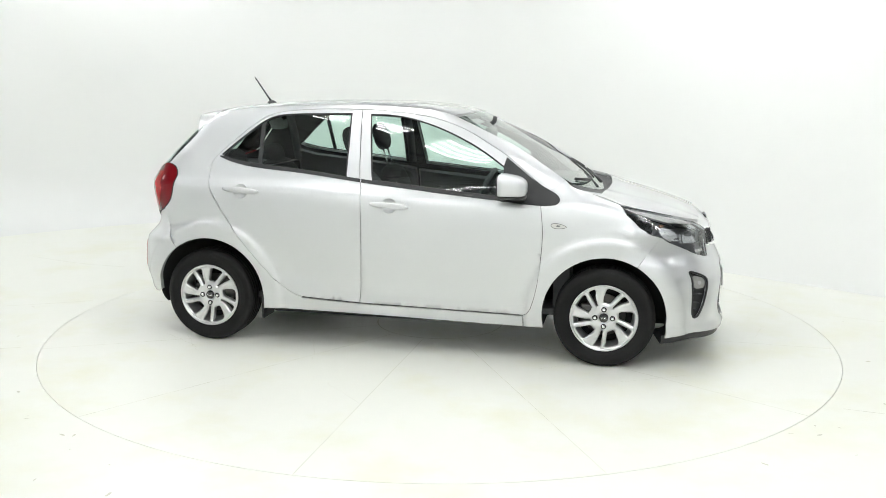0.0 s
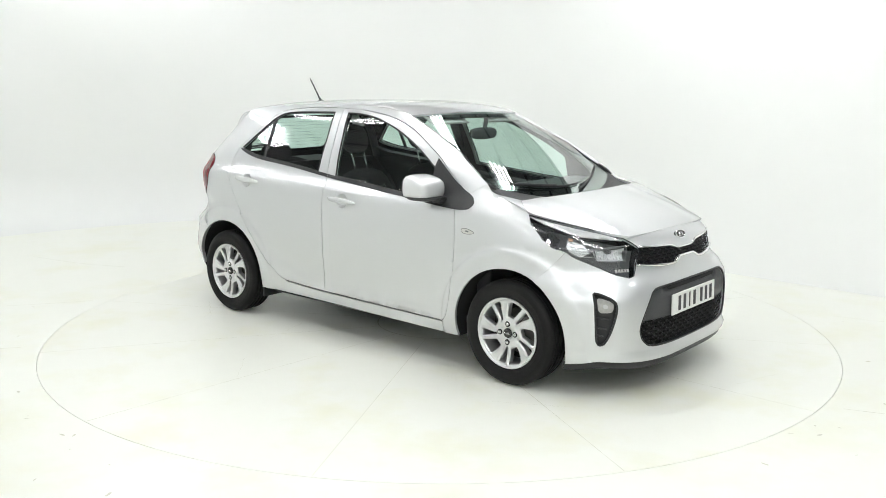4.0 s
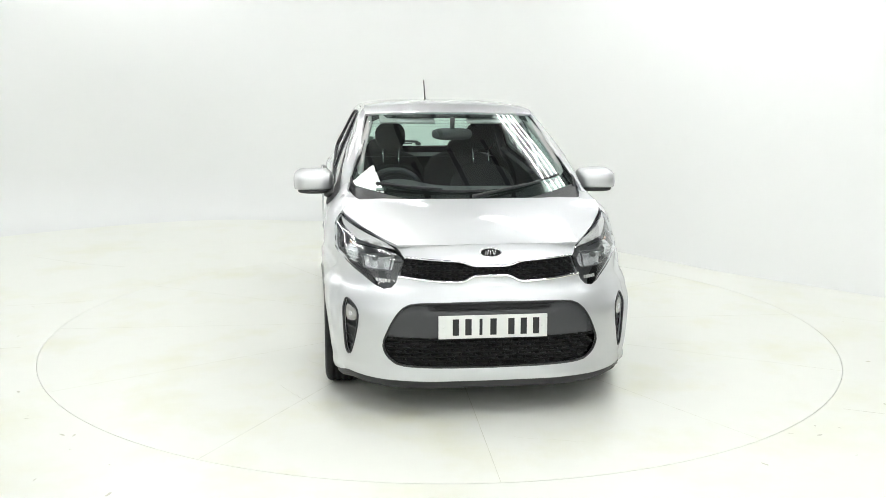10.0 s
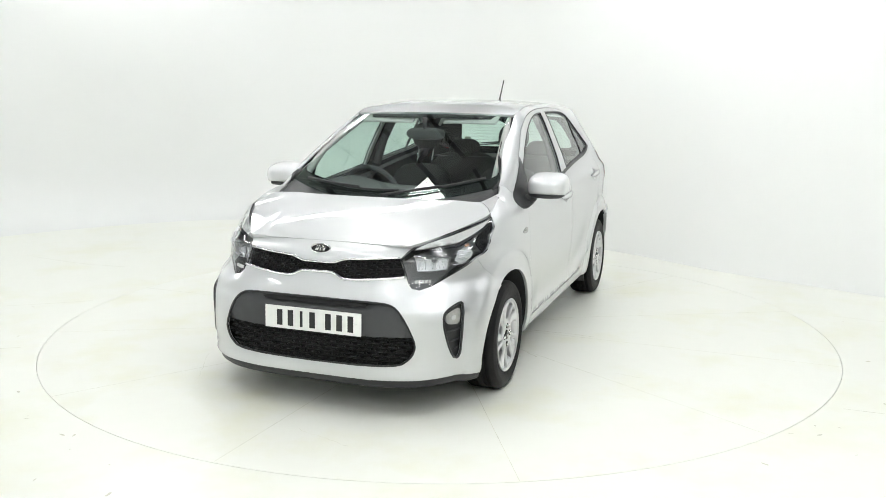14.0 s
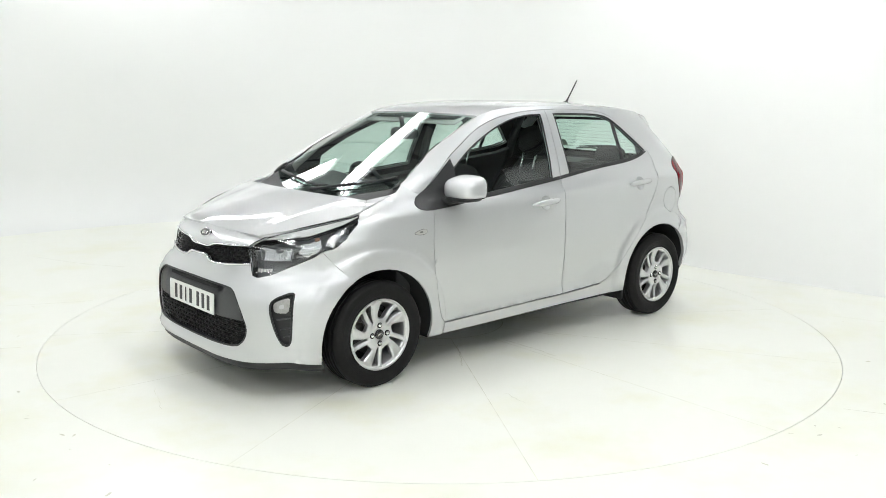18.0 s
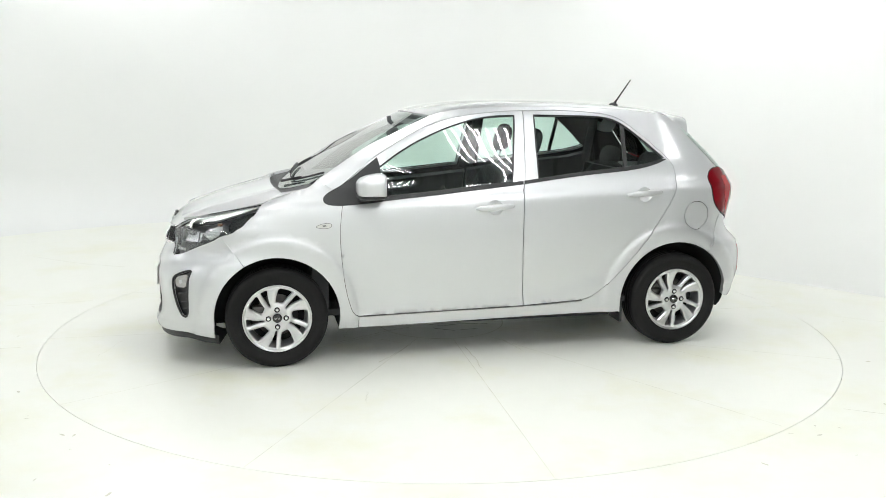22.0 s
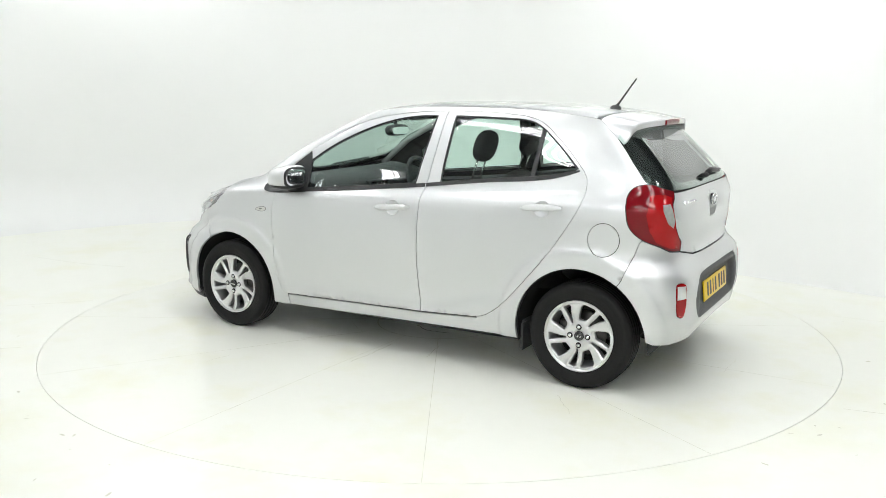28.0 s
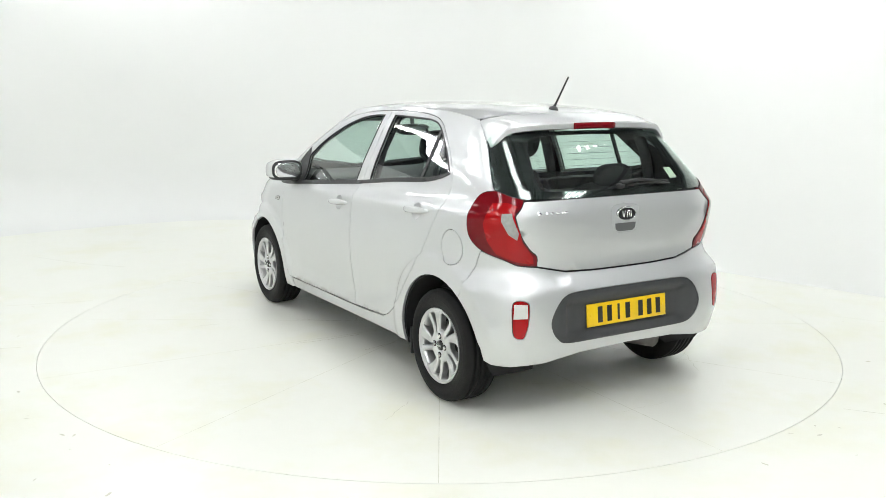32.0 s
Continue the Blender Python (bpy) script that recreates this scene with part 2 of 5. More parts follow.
    for co, no in (((-6.6, 0, 0), (-1, 0, 0)), ((6.3, 0, 0), (1, 0, 0)), ((0, -9.4, 0), (0, -1, 0)), ((0, 6.2, 0), (0, 1, 0))):
        bmesh.ops.bisect_plane(bm, geom=bm.verts[:] + bm.edges[:] + bm.faces[:], plane_co=co, plane_no=no, clear_outer=True)
    tagged(part("ceiling", bm, [M_ROOFMETAL, M_GAP], smooth=False), "grey metal roof sheets with dark seams over the studio", "ceiling", kind="structure")
    bm = bmesh.new()
    box(bm, (-7.0, -0.06, 3.72), (7.0, 0.06, 3.90), 0.01, pose(-0.6, 0.4, 0, 0, 0, 30))
    for co, no in (((-6.4, 0, 0), (-1, 0, 0)), ((6.1, 0, 0), (1, 0, 0)), ((0, -9.0, 0), (0, -1, 0)), ((0, 6.0, 0), (0, 1, 0))):
        bmesh.ops.bisect_plane(bm, geom=bm.verts[:] + bm.edges[:] + bm.faces[:], plane_co=co, plane_no=no, clear_outer=True)
    tagged(part("roof_beam", bm, M_BACKWALL, smooth=False), "grey steel beam under the metal roof", "beam", kind="structure")
    bm = bmesh.new()
    for a, b in (((-6.6, -9.4), (-6.4, 6.2)), ((6.1, -9.4), (6.3, 6.2)), ((-6.6, 6.0), (6.3, 6.2)), ((-6.6, -9.4), (6.3, -9.2))):
        box(bm, (*a, 0.0), (*b, 3.95))
    tagged(part("wall_outer", bm, M_BACKWALL, smooth=False), "grey block wall of the hall behind the white cove", "wall", kind="structure")


def light_bank(x, y, z, turn, length=2.1):
    """A bank of four bare tubes hung under the roof."""
    ob = new("light_bank")
    ob.matrix_basis = pose(x, y, z, 0, 0, turn)
    tagged(ob, "ceiling light of four bare white tubes in a grey tray, some copies added as fill", "ceiling light", "tube lights under the roof")
    bm = bmesh.new()
    box(bm, (-length / 2 - 0.06, -0.20, 0.04), (length / 2 + 0.06, 0.20, 0.08), 0.01)
    part("tray", bm, M_FIXTURE, ob)
    for o in list(ob.children):
        o.location = (0, 0, 0)
    for k in range(4):
        bm = bmesh.new()
        yy = -0.135 + 0.09 * k
        tube(bm, [(-length / 2, yy, 0), (length / 2, yy, 0)], 0.0135, 10)
        t = part("tube", bm, M_TUBE, ob, "glowing white tube")
        t.location = (0, 0, 0)
    return ob


studio()
bank = light_bank(1.14, 1.05, 3.55, 117, 2.3)
light_bank(1.90, 1.75, 3.55, 125, 0.8)
light_bank(2.15, -0.05, 3.55, 138, 1.0)
light_bank(3.45, -1.90, 3.55, 122, 1.2)
light_bank(-1.72, -1.75, 3.55, 108, 1.5)
light_bank(-1.10, -3.45, 3.55, 105, 1.3)
# the last six banks are added fill for the walls and the car's flanks
for x, y, a in ((1.25, -2.45, 122), (0.85, -4.25, 120), (2.10, -3.30, 120), (-3.50, 3.95, 145), (-3.65, 0.10, 128),
                (-5.2, 1.9, 66), (-1.3, 2.6, 15), (-4.9, -3.6, 120), (2.6, -6.1, 0), (-3.4, -6.1, 0), (-0.4, -6.35, 0)):
    copy_thing(bank, pose(x, y, 3.55, 0, 0, a))

# a bright soft box hung over the near edge of the turntable
softbox = new("soft_box")
softbox.matrix_basis = pose(-0.60, -0.30, 3.4, 0, 0, 30)
tagged(softbox, "white glowing soft box in a black case under the roof", "studio light")
bm = bmesh.new()
box(bm, (-0.36, -0.60, 0.0), (0.36, 0.60, 0.14), 0.03)
part("case", bm, M_GAP, softbox, "black case").location = (0, 0, 0)
bm = bmesh.new()
box(bm, (-0.33, -0.57, -0.012), (0.33, 0.57, -0.002), 0.003)
part("diffuser", bm, M_SOFTBOX, softbox, "glowing white diffuser").location = (0, 0, 0)

# the round turntable, its joints and marks turn with it
turntable = new("turntable")
tagged(turntable, "white painted round turntable set flush in the floor", "turntable")
bm = bmesh.new()
R = 2.4840
seg = 128
top = [bm.verts.new((R * math.cos(k * math.tau / seg), R * math.sin(k * math.tau / seg), 0.0)) for k in range(seg)]
low = [bm.verts.new((v.co.x, v.co.y, -0.05)) for v in top]
mid = bm.verts.new((0, 0, 0))
for k in range(seg):
    j = (k + 1) % seg
    bm.faces.new((mid, top[k], top[j]))
    bm.faces.new((top[k], low[k], low[j], top[j]))
part("deck", bm, M_DISC, turntable, smooth=False).location = (0, 0, 0)

# ---------------------------------------------------------------- the car's outer skin as one smooth surface
# x forward, y to the car's left, z up; u runs round the body, z is the height
from mathutils.geometry import delaunay_2d_cdt

half_width = curve((0.12, 0.715), (0.20, 0.748), (0.27, 0.768), (0.35, 0.778), (0.5, 0.787), (0.65, 0.792), (0.75, 0.791), (0.83, 0.785), (0.895, 0.774), (0.912, 0.769),
                   (0.935, 0.748), (0.97, 0.726), (1.01, 0.711), (1.1, 0.683), (1.2, 0.645), (1.3, 0.602), (1.36, 0.573), (1.40, 0.549), (1.43, 0.523), (1.45, 0.50))
nose_x = curve((0.12, 1.830), (0.17, 1.860), (0.20, 1.874), (0.235, 1.878), (0.28, 1.876), (0.36, 1.877), (0.45, 1.877), (0.52, 1.872), (0.58, 1.855), (0.64, 1.828), (0.68, 1.813),
               (0.73, 1.803), (0.77, 1.786), (0.80, 1.748), (0.82, 1.71), (0.84, 1.66), (0.87, 1.58), (0.92, 1.42), (0.97, 1.32), (1.05, 1.30), (1.5, 1.30))
nose_n = curve((0.1, 4.0), (0.30, 4.2), (0.50, 4.1), (0.58, 3.4), (0.64, 2.85), (0.72, 2.85), (0.76, 2.95), (0.80, 2.8), (0.86, 3.1), (0.92, 3.5), (1.0, 3.2), (1.5, 3.0))
tail_x = curve((0.12, -1.60), (0.2, -1.66), (0.25, -1.70), (0.32, -1.722), (0.45, -1.732), (0.55, -1.728), (0.60, -1.720), (0.64, -1.695), (0.70, -1.667), (0.745, -1.66), (0.85, -1.668), (0.95, -1.668),
               (1.02, -1.645), (1.06, -1.622), (1.12, -1.572), (1.2, -1.495), (1.285, -1.408), (1.36, -1.33), (1.45, -1.25))
tail_n = curve((0.1, 3.6), (0.3, 5.4), (0.45, 6.1), (0.58, 5.9), (0.66, 4.9), (0.74, 4.2), (0.8, 4.4), (1.0, 5.6), (1.1, 6.0), (1.5, 6.0))
front_taper = curve((0.0, 0.0), (0.76, 0.0), (0.84, 0.003), (0.92, 0.01), (0.96, 0.04), (1.0, 0.08), (1.1, 0.05), (1.2, 0.02), (1.5, 0.0))
XF, XR, KU = 0.9, -1.0, 0.7
UF, UR = XF + KU * math.pi / 2, XR - KU * math.pi / 2
ARCH = ((1.197, 0.285, 0.346), (-1.192, 0.292, 0.352))


def ramp(a, b, x):
    t = min(max((x - a) / (b - a), 0.0), 1.0)
    return t * t * (3 - 2 * t)


def scoop_line(x):
    return 0.362 + 0.11 * ramp(-0.25, -0.75, x)


def skin(u, z):
    """A point of the skin."""
    # the shoulder crease climbs towards the tail
    lifted = 0.0
    if 0.75 < z < 1.3 and u < 0.5:
        lifted = 0.062 * min((0.5 - u) / 1.6, 1.0) * ramp(0.75, 0.90, z) * (1 - ramp(1.0, 1.28, z))
    w = half_width(z - lifted)
    if u > XF:
        ph, a, n, x0 = (u - XF) / KU, nose_x(z) - XF, nose_n(z), XF
    elif u < XR:
        ph, a, n, x0 = (XR - u) / KU, tail_x(z) - XR, tail_n(z), XR
    else:
        ph, a, n, x0 = 0.0, 0.0, 2.0, u
    s, c = math.sin(ph), math.cos(ph)
    r = (abs(s) ** n + abs(c) ** n) ** (-1.0 / n)
    x, y = x0 + a * r * s, w * r * c
    if x > 0.2:
        y *= 1 - front_taper(z) * (x - 0.2) ** 2 / 1.14
    # windscreen pillar rolls inwards
    if z > 0.99 and x > 0.2 and abs(y) > 0.3:
        d = ((0.953 - x) * 0.35 + (1.045 - z) * 0.653) / 0.741
        if d < 0.06:
            y -= math.copysign(0.036 * min(((0.06 - d) / 0.06), 1.3) ** 2, y)
    # swollen wheel arches
    if z < 0.85 and abs(y) > 0.5:
        for cx, cz, cr in ARCH:
            d = math.hypot(x - cx, z - cz) - cr
            if d < 0.16:
                y += math.copysign((0.013 + 0.005 * ramp(1.2, 1.4, x)) * ramp(0.112, 0.090, d), y)
    # the doors' scooped lower flank
    if -0.95 < x < 0.95 and abs(y) > 0.5:
        low = scoop_line(x)
        k = ramp(0.82, 0.55, x) * ramp(-0.92, -0.62, x)
        y -= math.copysign(0.013 * k * (math.exp(-((z - low) / 0.12) ** 2) if z > low else ramp(low - 0.088, low, z)), y)
    return Vector((x, y, z))


def normal(u, z, e=0.004):
    a, b = skin(u + e, z) - skin(u - e, z), skin(u, z + e) - skin(u, z - e)
    n = b.cross(a).normalized()
    return n


def S(x, z):
    """Skin place of the side point at x."""
    if x > XF:
        t, n, sg, u0 = min((x - XF) / (nose_x(z) - XF), 0.9999), nose_n(z), 1, XF
    elif x < XR:
        t, n, sg, u0 = min((x - XR) / (tail_x(z) - XR), 0.9999), tail_n(z), -1, XR
    else:
        return (x, z)
    return (u0 + sg * KU * math.atan2(t, (1 - t ** n) ** (1 / n)), z)


def F(y, z):
    """Skin place of the nose point at y."""
    s, n = min(abs(y) / half_width(z), 0.9999), nose_n(z)
    ph = math.atan2((1 - s ** n) ** (1 / n), s)
    return (XF + KU * (ph if y >= 0 else math.pi - ph), z)


def B(y, z):
    """Skin place of the tail point at y."""
    s, n = min(abs(y) / half_width(z), 0.9999), tail_n(z)
    ph = math.atan2((1 - s ** n) ** (1 / n), s)
    return (XR - KU * (ph if y >= 0 else math.pi - ph), z)


def other(p):
    """The same skin place on the other side, for loops across the nose or tail."""
    u, z = p
    return (2 * UF - u, z) if u > 0 else (2 * UR - u, z)


def both(half):
    """A loop across the nose or tail from its left half, which starts and ends on the middle."""
    return list(half) + [other(p) for p in half[::-1] if abs(p[0] - (UF if p[0] > 0 else UR)) > 1e-4]


def shrink(loop, g):
    """Draws a loop in by g to leave a shut line."""
    P = np.array(loop, float)
    a = 0.5 * np.sum(P[:, 0] * np.roll(P[:, 1], -1) - np.roll(P[:, 0], -1) * P[:, 1])
    prv, nxt = np.roll(P, 1, 0), np.roll(P, -1, 0)
    d1, d2 = P - prv, nxt - P
    d1 /= np.maximum(np.linalg.norm(d1, axis=1, keepdims=True), 1e-9)
    d2 /= np.maximum(np.linalg.norm(d2, axis=1, keepdims=True), 1e-9)
    n1, n2 = np.stack([-d1[:, 1], d1[:, 0]], 1), np.stack([-d2[:, 1], d2[:, 0]], 1)
    m = n1 + n2
    m /= np.maximum(np.sum(m * n1, axis=1, keepdims=True), 0.5)
    return [tuple(p) for p in P + m * g * (1 if a > 0 else -1)]


def dense(loop, step=0.025):
    """Straight runs between the points of a loop, in short steps."""
    out = []
    for p, q in zip(loop, loop[1:] + loop[:1]):
        k = max(1, int(math.hypot(q[0] - p[0], q[1] - p[1]) / step + 0.5))
        out += [(p[0] + (q[0] - p[0]) * i / k, p[1] + (q[1] - p[1]) * i / k) for i in range(k)]
    return out


def inside(p, loop):
    hit, n = False, len(loop)
    for i in range(n):
        (x1, y1), (x2, y2) = loop[i], loop[i - 1]
        if (y1 > p[1]) != (y2 > p[1]) and p[0] < (x2 - x1) * (p[1] - y1) / (y2 - y1) + x1:
            hit = not hit
    return hit


def sheet(loop, holes=(), at=skin, step=0.03, depth=0.014, lift=0.0, side=1, bulge=None, creases=()):
    """A bmesh of a pressed panel: the loop's inside laid on a surface, with its rim turned in by depth.
    at(u, v) gives the surface; side -1 mirrors it to the car's right; creases are points where the surface bends sharply."""
    loop = dense(loop, step)
    holes = [dense(h, step) for h in holes]
    pts, edges = [], []
    for L in [loop] + list(holes):
        k = len(pts)
        pts += L
        edges += [(k + i, k + (i + 1) % len(L)) for i in range(len(L))]
    nb = len(pts)
    A = np.array(pts)
    lo, hi = A.min(0), A.max(0)
    for p in creases:
        if lo[0] < p[0] < hi[0] and lo[1] < p[1] < hi[1] and inside(p, loop) and not any(inside(p, h) for h in holes):
            if np.min(np.hypot(A[:nb, 0] - p[0], A[:nb, 1] - p[1])) > step * 0.3:
                pts.append(p)
    A = np.array(pts)
    for gx in np.arange(lo[0] + step * 0.5, hi[0], step):
        for gy in np.arange(lo[1] + step * 0.5, hi[1], step):
            p = (gx, gy)
            if inside(p, loop) and not any(inside(p, h) for h in holes):
                if np.min(np.hypot(A[:, 0] - gx, A[:, 1] - gy)) > step * 0.45:
                    pts.append(p)
    vs, es, fs, *_ = delaunay_2d_cdt([Vector(p) for p in pts], edges, [], 0, 1e-6)
    bm = bmesh.new()
    e = 0.004

    def nrm(u, v):
        a, b = at(u + e, v) - at(u - e, v), at(u, v + e) - at(u, v - e)
        n = b.cross(a).normalized()
        return n if at is skin else -n
    mir = Vector((1, side, 1))
    N = [nrm(*v) for v in vs]
    V = [bm.verts.new((at(*v) + n * (lift + (bulge(*v) if bulge else 0.0))) * mir) for v, n in zip(vs, N)]
    for f in fs:
        c = sum((vs[i] for i in f), Vector((0, 0))) / len(f)
        if inside(c, loop) and not any(inside(c, h) for h in holes):
            o = [V[i] for i in f]
            bm.faces.new(o[::-1] if side > 0 else o)
    bm.normal_update()
    # face the panel outwards
    if bm.faces:
        k = V.index(list(bm.faces)[0].verts[0])
        n0 = Vector((N[k].x, N[k].y * side, N[k].z))
        if list(bm.faces)[0].normal.dot(n0) < 0:
            bmesh.ops.reverse_faces(bm, faces=bm.faces[:])
    if depth:
        rim = [x for x in bm.edges if len(x.link_faces) == 1]
        idx = {v: i for i, v in enumerate(V)}
        low = {}
        for x in rim:
            for v in x.verts:
                if v not in low:
                    n = N[idx[v]]
                    low[v] = bm.verts.new(v.co - Vector((n.x, n.y * side, n.z)) * depth)
        for x in rim:
            a, b = x.verts
            f = x.link_faces[0]
            L = x.link_loops[0]
            if L.vert == a:
                q = (b, a, low[a], low[b])
            else:
                q = (a, b, low[b], low[a])
            bm.faces.new(q)
            x.smooth = False
    bm.faces.ensure_lookup_table()
    for v in [v for v in bm.verts if not v.link_faces]:
        bm.verts.remove(v)
    return bm


def arc(which, a0, a1, n=24):
    """Side points round a wheel arch between two angles in degrees."""
    cx, cz, r = ARCH[which]
    return [S(cx + r * math.cos(radians(a0 + (a1 - a0) * i / n)), cz + r * math.sin(radians(a0 + (a1 - a0) * i / n))) for i in range(n + 1)]


def side_line(pts, step=0.04):
    """A smooth run of side points."""
    return [S(*p) for p in smooth_line(pts, step)]


def softened(run, step=0.014):
    """The same run of skin places, drawn as a smooth curve."""
    return [tuple(p) for p in smooth_line(run, step)]


def rounded(loop, step=0.012):
    return [tuple(p) for p in smooth_line(loop, step, True)]


# where the skin bends: the rings round the wheel arches and the scoop along the doors' foot
CREASES = [S(cx + (r + d) * math.cos(radians(a)), cz + (r + d) * math.sin(radians(a))) for cx, cz, r in ARCH for d in (0.088, 0.101, 0.114) for a in np.arange(-10, 190, 2.5)]
CREASES += [(x, scoop_line(x) - d) for x in np.arange(-0.9, 0.8, 0.024) for d in (0.0, 0.020, 0.044, 0.088)]

car = new("silver_hatchback")
tagged(car, "silver five-door hatchback with alloy wheels, parked on the turntable", "car")

# lines that neighbouring panels share
door_front = [(0.745, 0.273), (0.782, 0.307), (0.819, 0.441), (0.839, 0.608), (0.846, 0.739), (0.841, 0.821), (0.829, 0.909), (0.815, 0.985), (0.79, 1.04)]
door_mid = [(-0.233, 0.289), (-0.223, 0.441), (-0.216, 0.675), (-0.227, 0.97), (-0.242, 1.019), (-0.276, 1.424)]
door_top = [(0.79, 1.04), (0.637, 1.163), (0.528, 1.229), (0.365, 1.317), (0.202, 1.373), (0.039, 1.402), (-0.124, 1.418), (-0.276, 1.424)]
rear_top = [(-0.276, 1.424), (-0.45, 1.425), (-0.612, 1.42), (-0.776, 1.405), (-0.875, 1.376), (-0.976, 1.306), (-1.079, 1.218), (-1.165, 1.134)]
rear_back = [(-1.165, 1.134), (-1.186, 1.10), (-1.193, 1.041), (-1.177, 0.959), (-1.12, 0.855), (-1.034, 0.725), (-0.942, 0.607), (-0.785, 0.43), (-0.69, 0.349), (-0.625, 0.315), (-0.56, 0.305)]
screen_edge = [(0.953, 1.045), (0.694, 1.207), (0.529, 1.286), (0.365, 1.361), (0.295, 1.392)]
rail = [(0.295, 1.392), (0.2, 1.418), (0.06, 1.434), (-0.15, 1.444), (-0.5, 1.445), (-0.85, 1.434), (-1.08, 1.414), (-1.19, 1.398)]

L_front = smooth_line(door_front)
front_door_loop = [S(*p) for p in L_front[:-1]] + [S(*p) for p in smooth_line(door_top)[:-1]] + [S(*p) for p in smooth_line(door_mid)[::-1]]
front_window = [S(*p) for p in [(-0.165, 1.018), (-0.185, 1.16), (-0.217, 1.396)] + [tuple(q) for q in smooth_line([(-0.217, 1.396), (-0.1, 1.392), (0.039, 1.372), (0.201, 1.326), (0.364, 1.258), (0.49, 1.19), (0.612, 1.108)])][1:] + [(0.622, 0.945), (0.36, 0.966)]]
rear_door_loop = [S(*p) for p in smooth_line(door_mid)[:-1]] + [S(*p) for p in smooth_line(rear_top)[:-1]] + [S(*p) for p in smooth_line(rear_back)]
rear_window = [S(*p) for p in [(-0.328, 1.032), (-0.33, 1.2), (-0.338, 1.398)] + [tuple(q) for q in smooth_line([(-0.338, 1.398), (-0.613, 1.393), (-0.776, 1.384), (-0.88, 1.35), (-1.011, 1.25), (-1.128, 1.146)])][1:] + [tuple(q) for q in smooth_line([(-1.128, 1.146), (-1.08, 1.124), (-0.934, 1.098), (-0.61, 1.066), (-0.328, 1.032)])][1:-1]]

# headlamp and tail lamp outlines
lamp_low = [S(1.267, 0.914), S(1.30, 0.868), S(1.37, 0.80), S(1.44, 0.76), S(1.53, 0.718), F(0.60, 0.664), F(0.55, 0.630), F(0.505, 0.614), F(0.470, 0.622), F(0.450, 0.645), F(0.432, 0.69), F(0.406, 0.757)]
lamp_up = [F(0.406, 0.757), F(0.425, 0.785), F(0.455, 0.813), F(0.505, 0.835), S(1.52, 0.856), S(1.40, 0.885), S(1.267, 0.914)]
tail_front = [S(-1.572, 0.776), S(-1.50, 0.815), S(-1.445, 0.868), S(-1.423, 0.937), S(-1.411, 1.005), S(-1.416, 1.040), S(-1.434, 1.066), S(-1.46, 1.079)]
tail_top = [S(-1.46, 1.079), S(-1.505, 1.084), B(0.615, 1.068), B(0.555, 1.047)]
tail_in = [B(0.555, 1.047), B(0.572, 1.01), B(0.592, 0.975), B(0.588, 0.87), B(0.55, 0.815), B(0.516, 0.785), B(0.512, 0.737)]
tail_low = [B(0.512, 0.737), B(0.60, 0.747), S(-1.572, 0.776)]
tail_loop = softened(tail_front)[:-1] + softened(tail_top)[:-1] + softened(tail_in)[:-1] + softened(tail_low)[:-1]
lamp_loop = softened(lamp_low)[:-1] + softened(lamp_up)[:-1]

GAP = 0.0021


def on_skin(path, lift, side=1):
    """Points along a run of skin places, lifted off the skin."""
    out = []
    for p in path:
        v = skin(*p) + normal(*p) * lift
        out.append((v.x, v.y * side, v.z))
    return out


def door_handle(hx, hz, side, door):
    """A pull handle bridging its cup."""
    bm = bmesh.new()
    xs = np.linspace(-0.115, 0.115, 15)
    rings = []
    for d in xs:
        p = (hx + d, hz - d * 0.06)
        c = skin(*p) + normal(*p) * (0.004 + 0.022 * (1 - (d / 0.115) ** 2) ** 0.5)
        w = 0.0175 * (1 - abs(d / 0.118) ** 3) ** 0.5 + 0.001
        rings.append([bm.verts.new((c.x, (c.y + 0.010 * math.cos(a)) * side, c.z + w * math.sin(a))) for a in np.linspace(0, math.tau, 10, endpoint=False)])
    for A, C in zip(rings, rings[1:]):
        for k in range(10):
            f = (A[k], A[(k + 1) % 10], C[(k + 1) % 10], C[k])
            bm.faces.new(f if side > 0 else f[::-1])
    for r in (rings[0], rings[-1]):
        bm.faces.new(r)
    bmesh.ops.recalc_face_normals(bm, faces=bm.faces[:])
    part("door_handle", bm, M_PAINT, door, "silver pull handle")


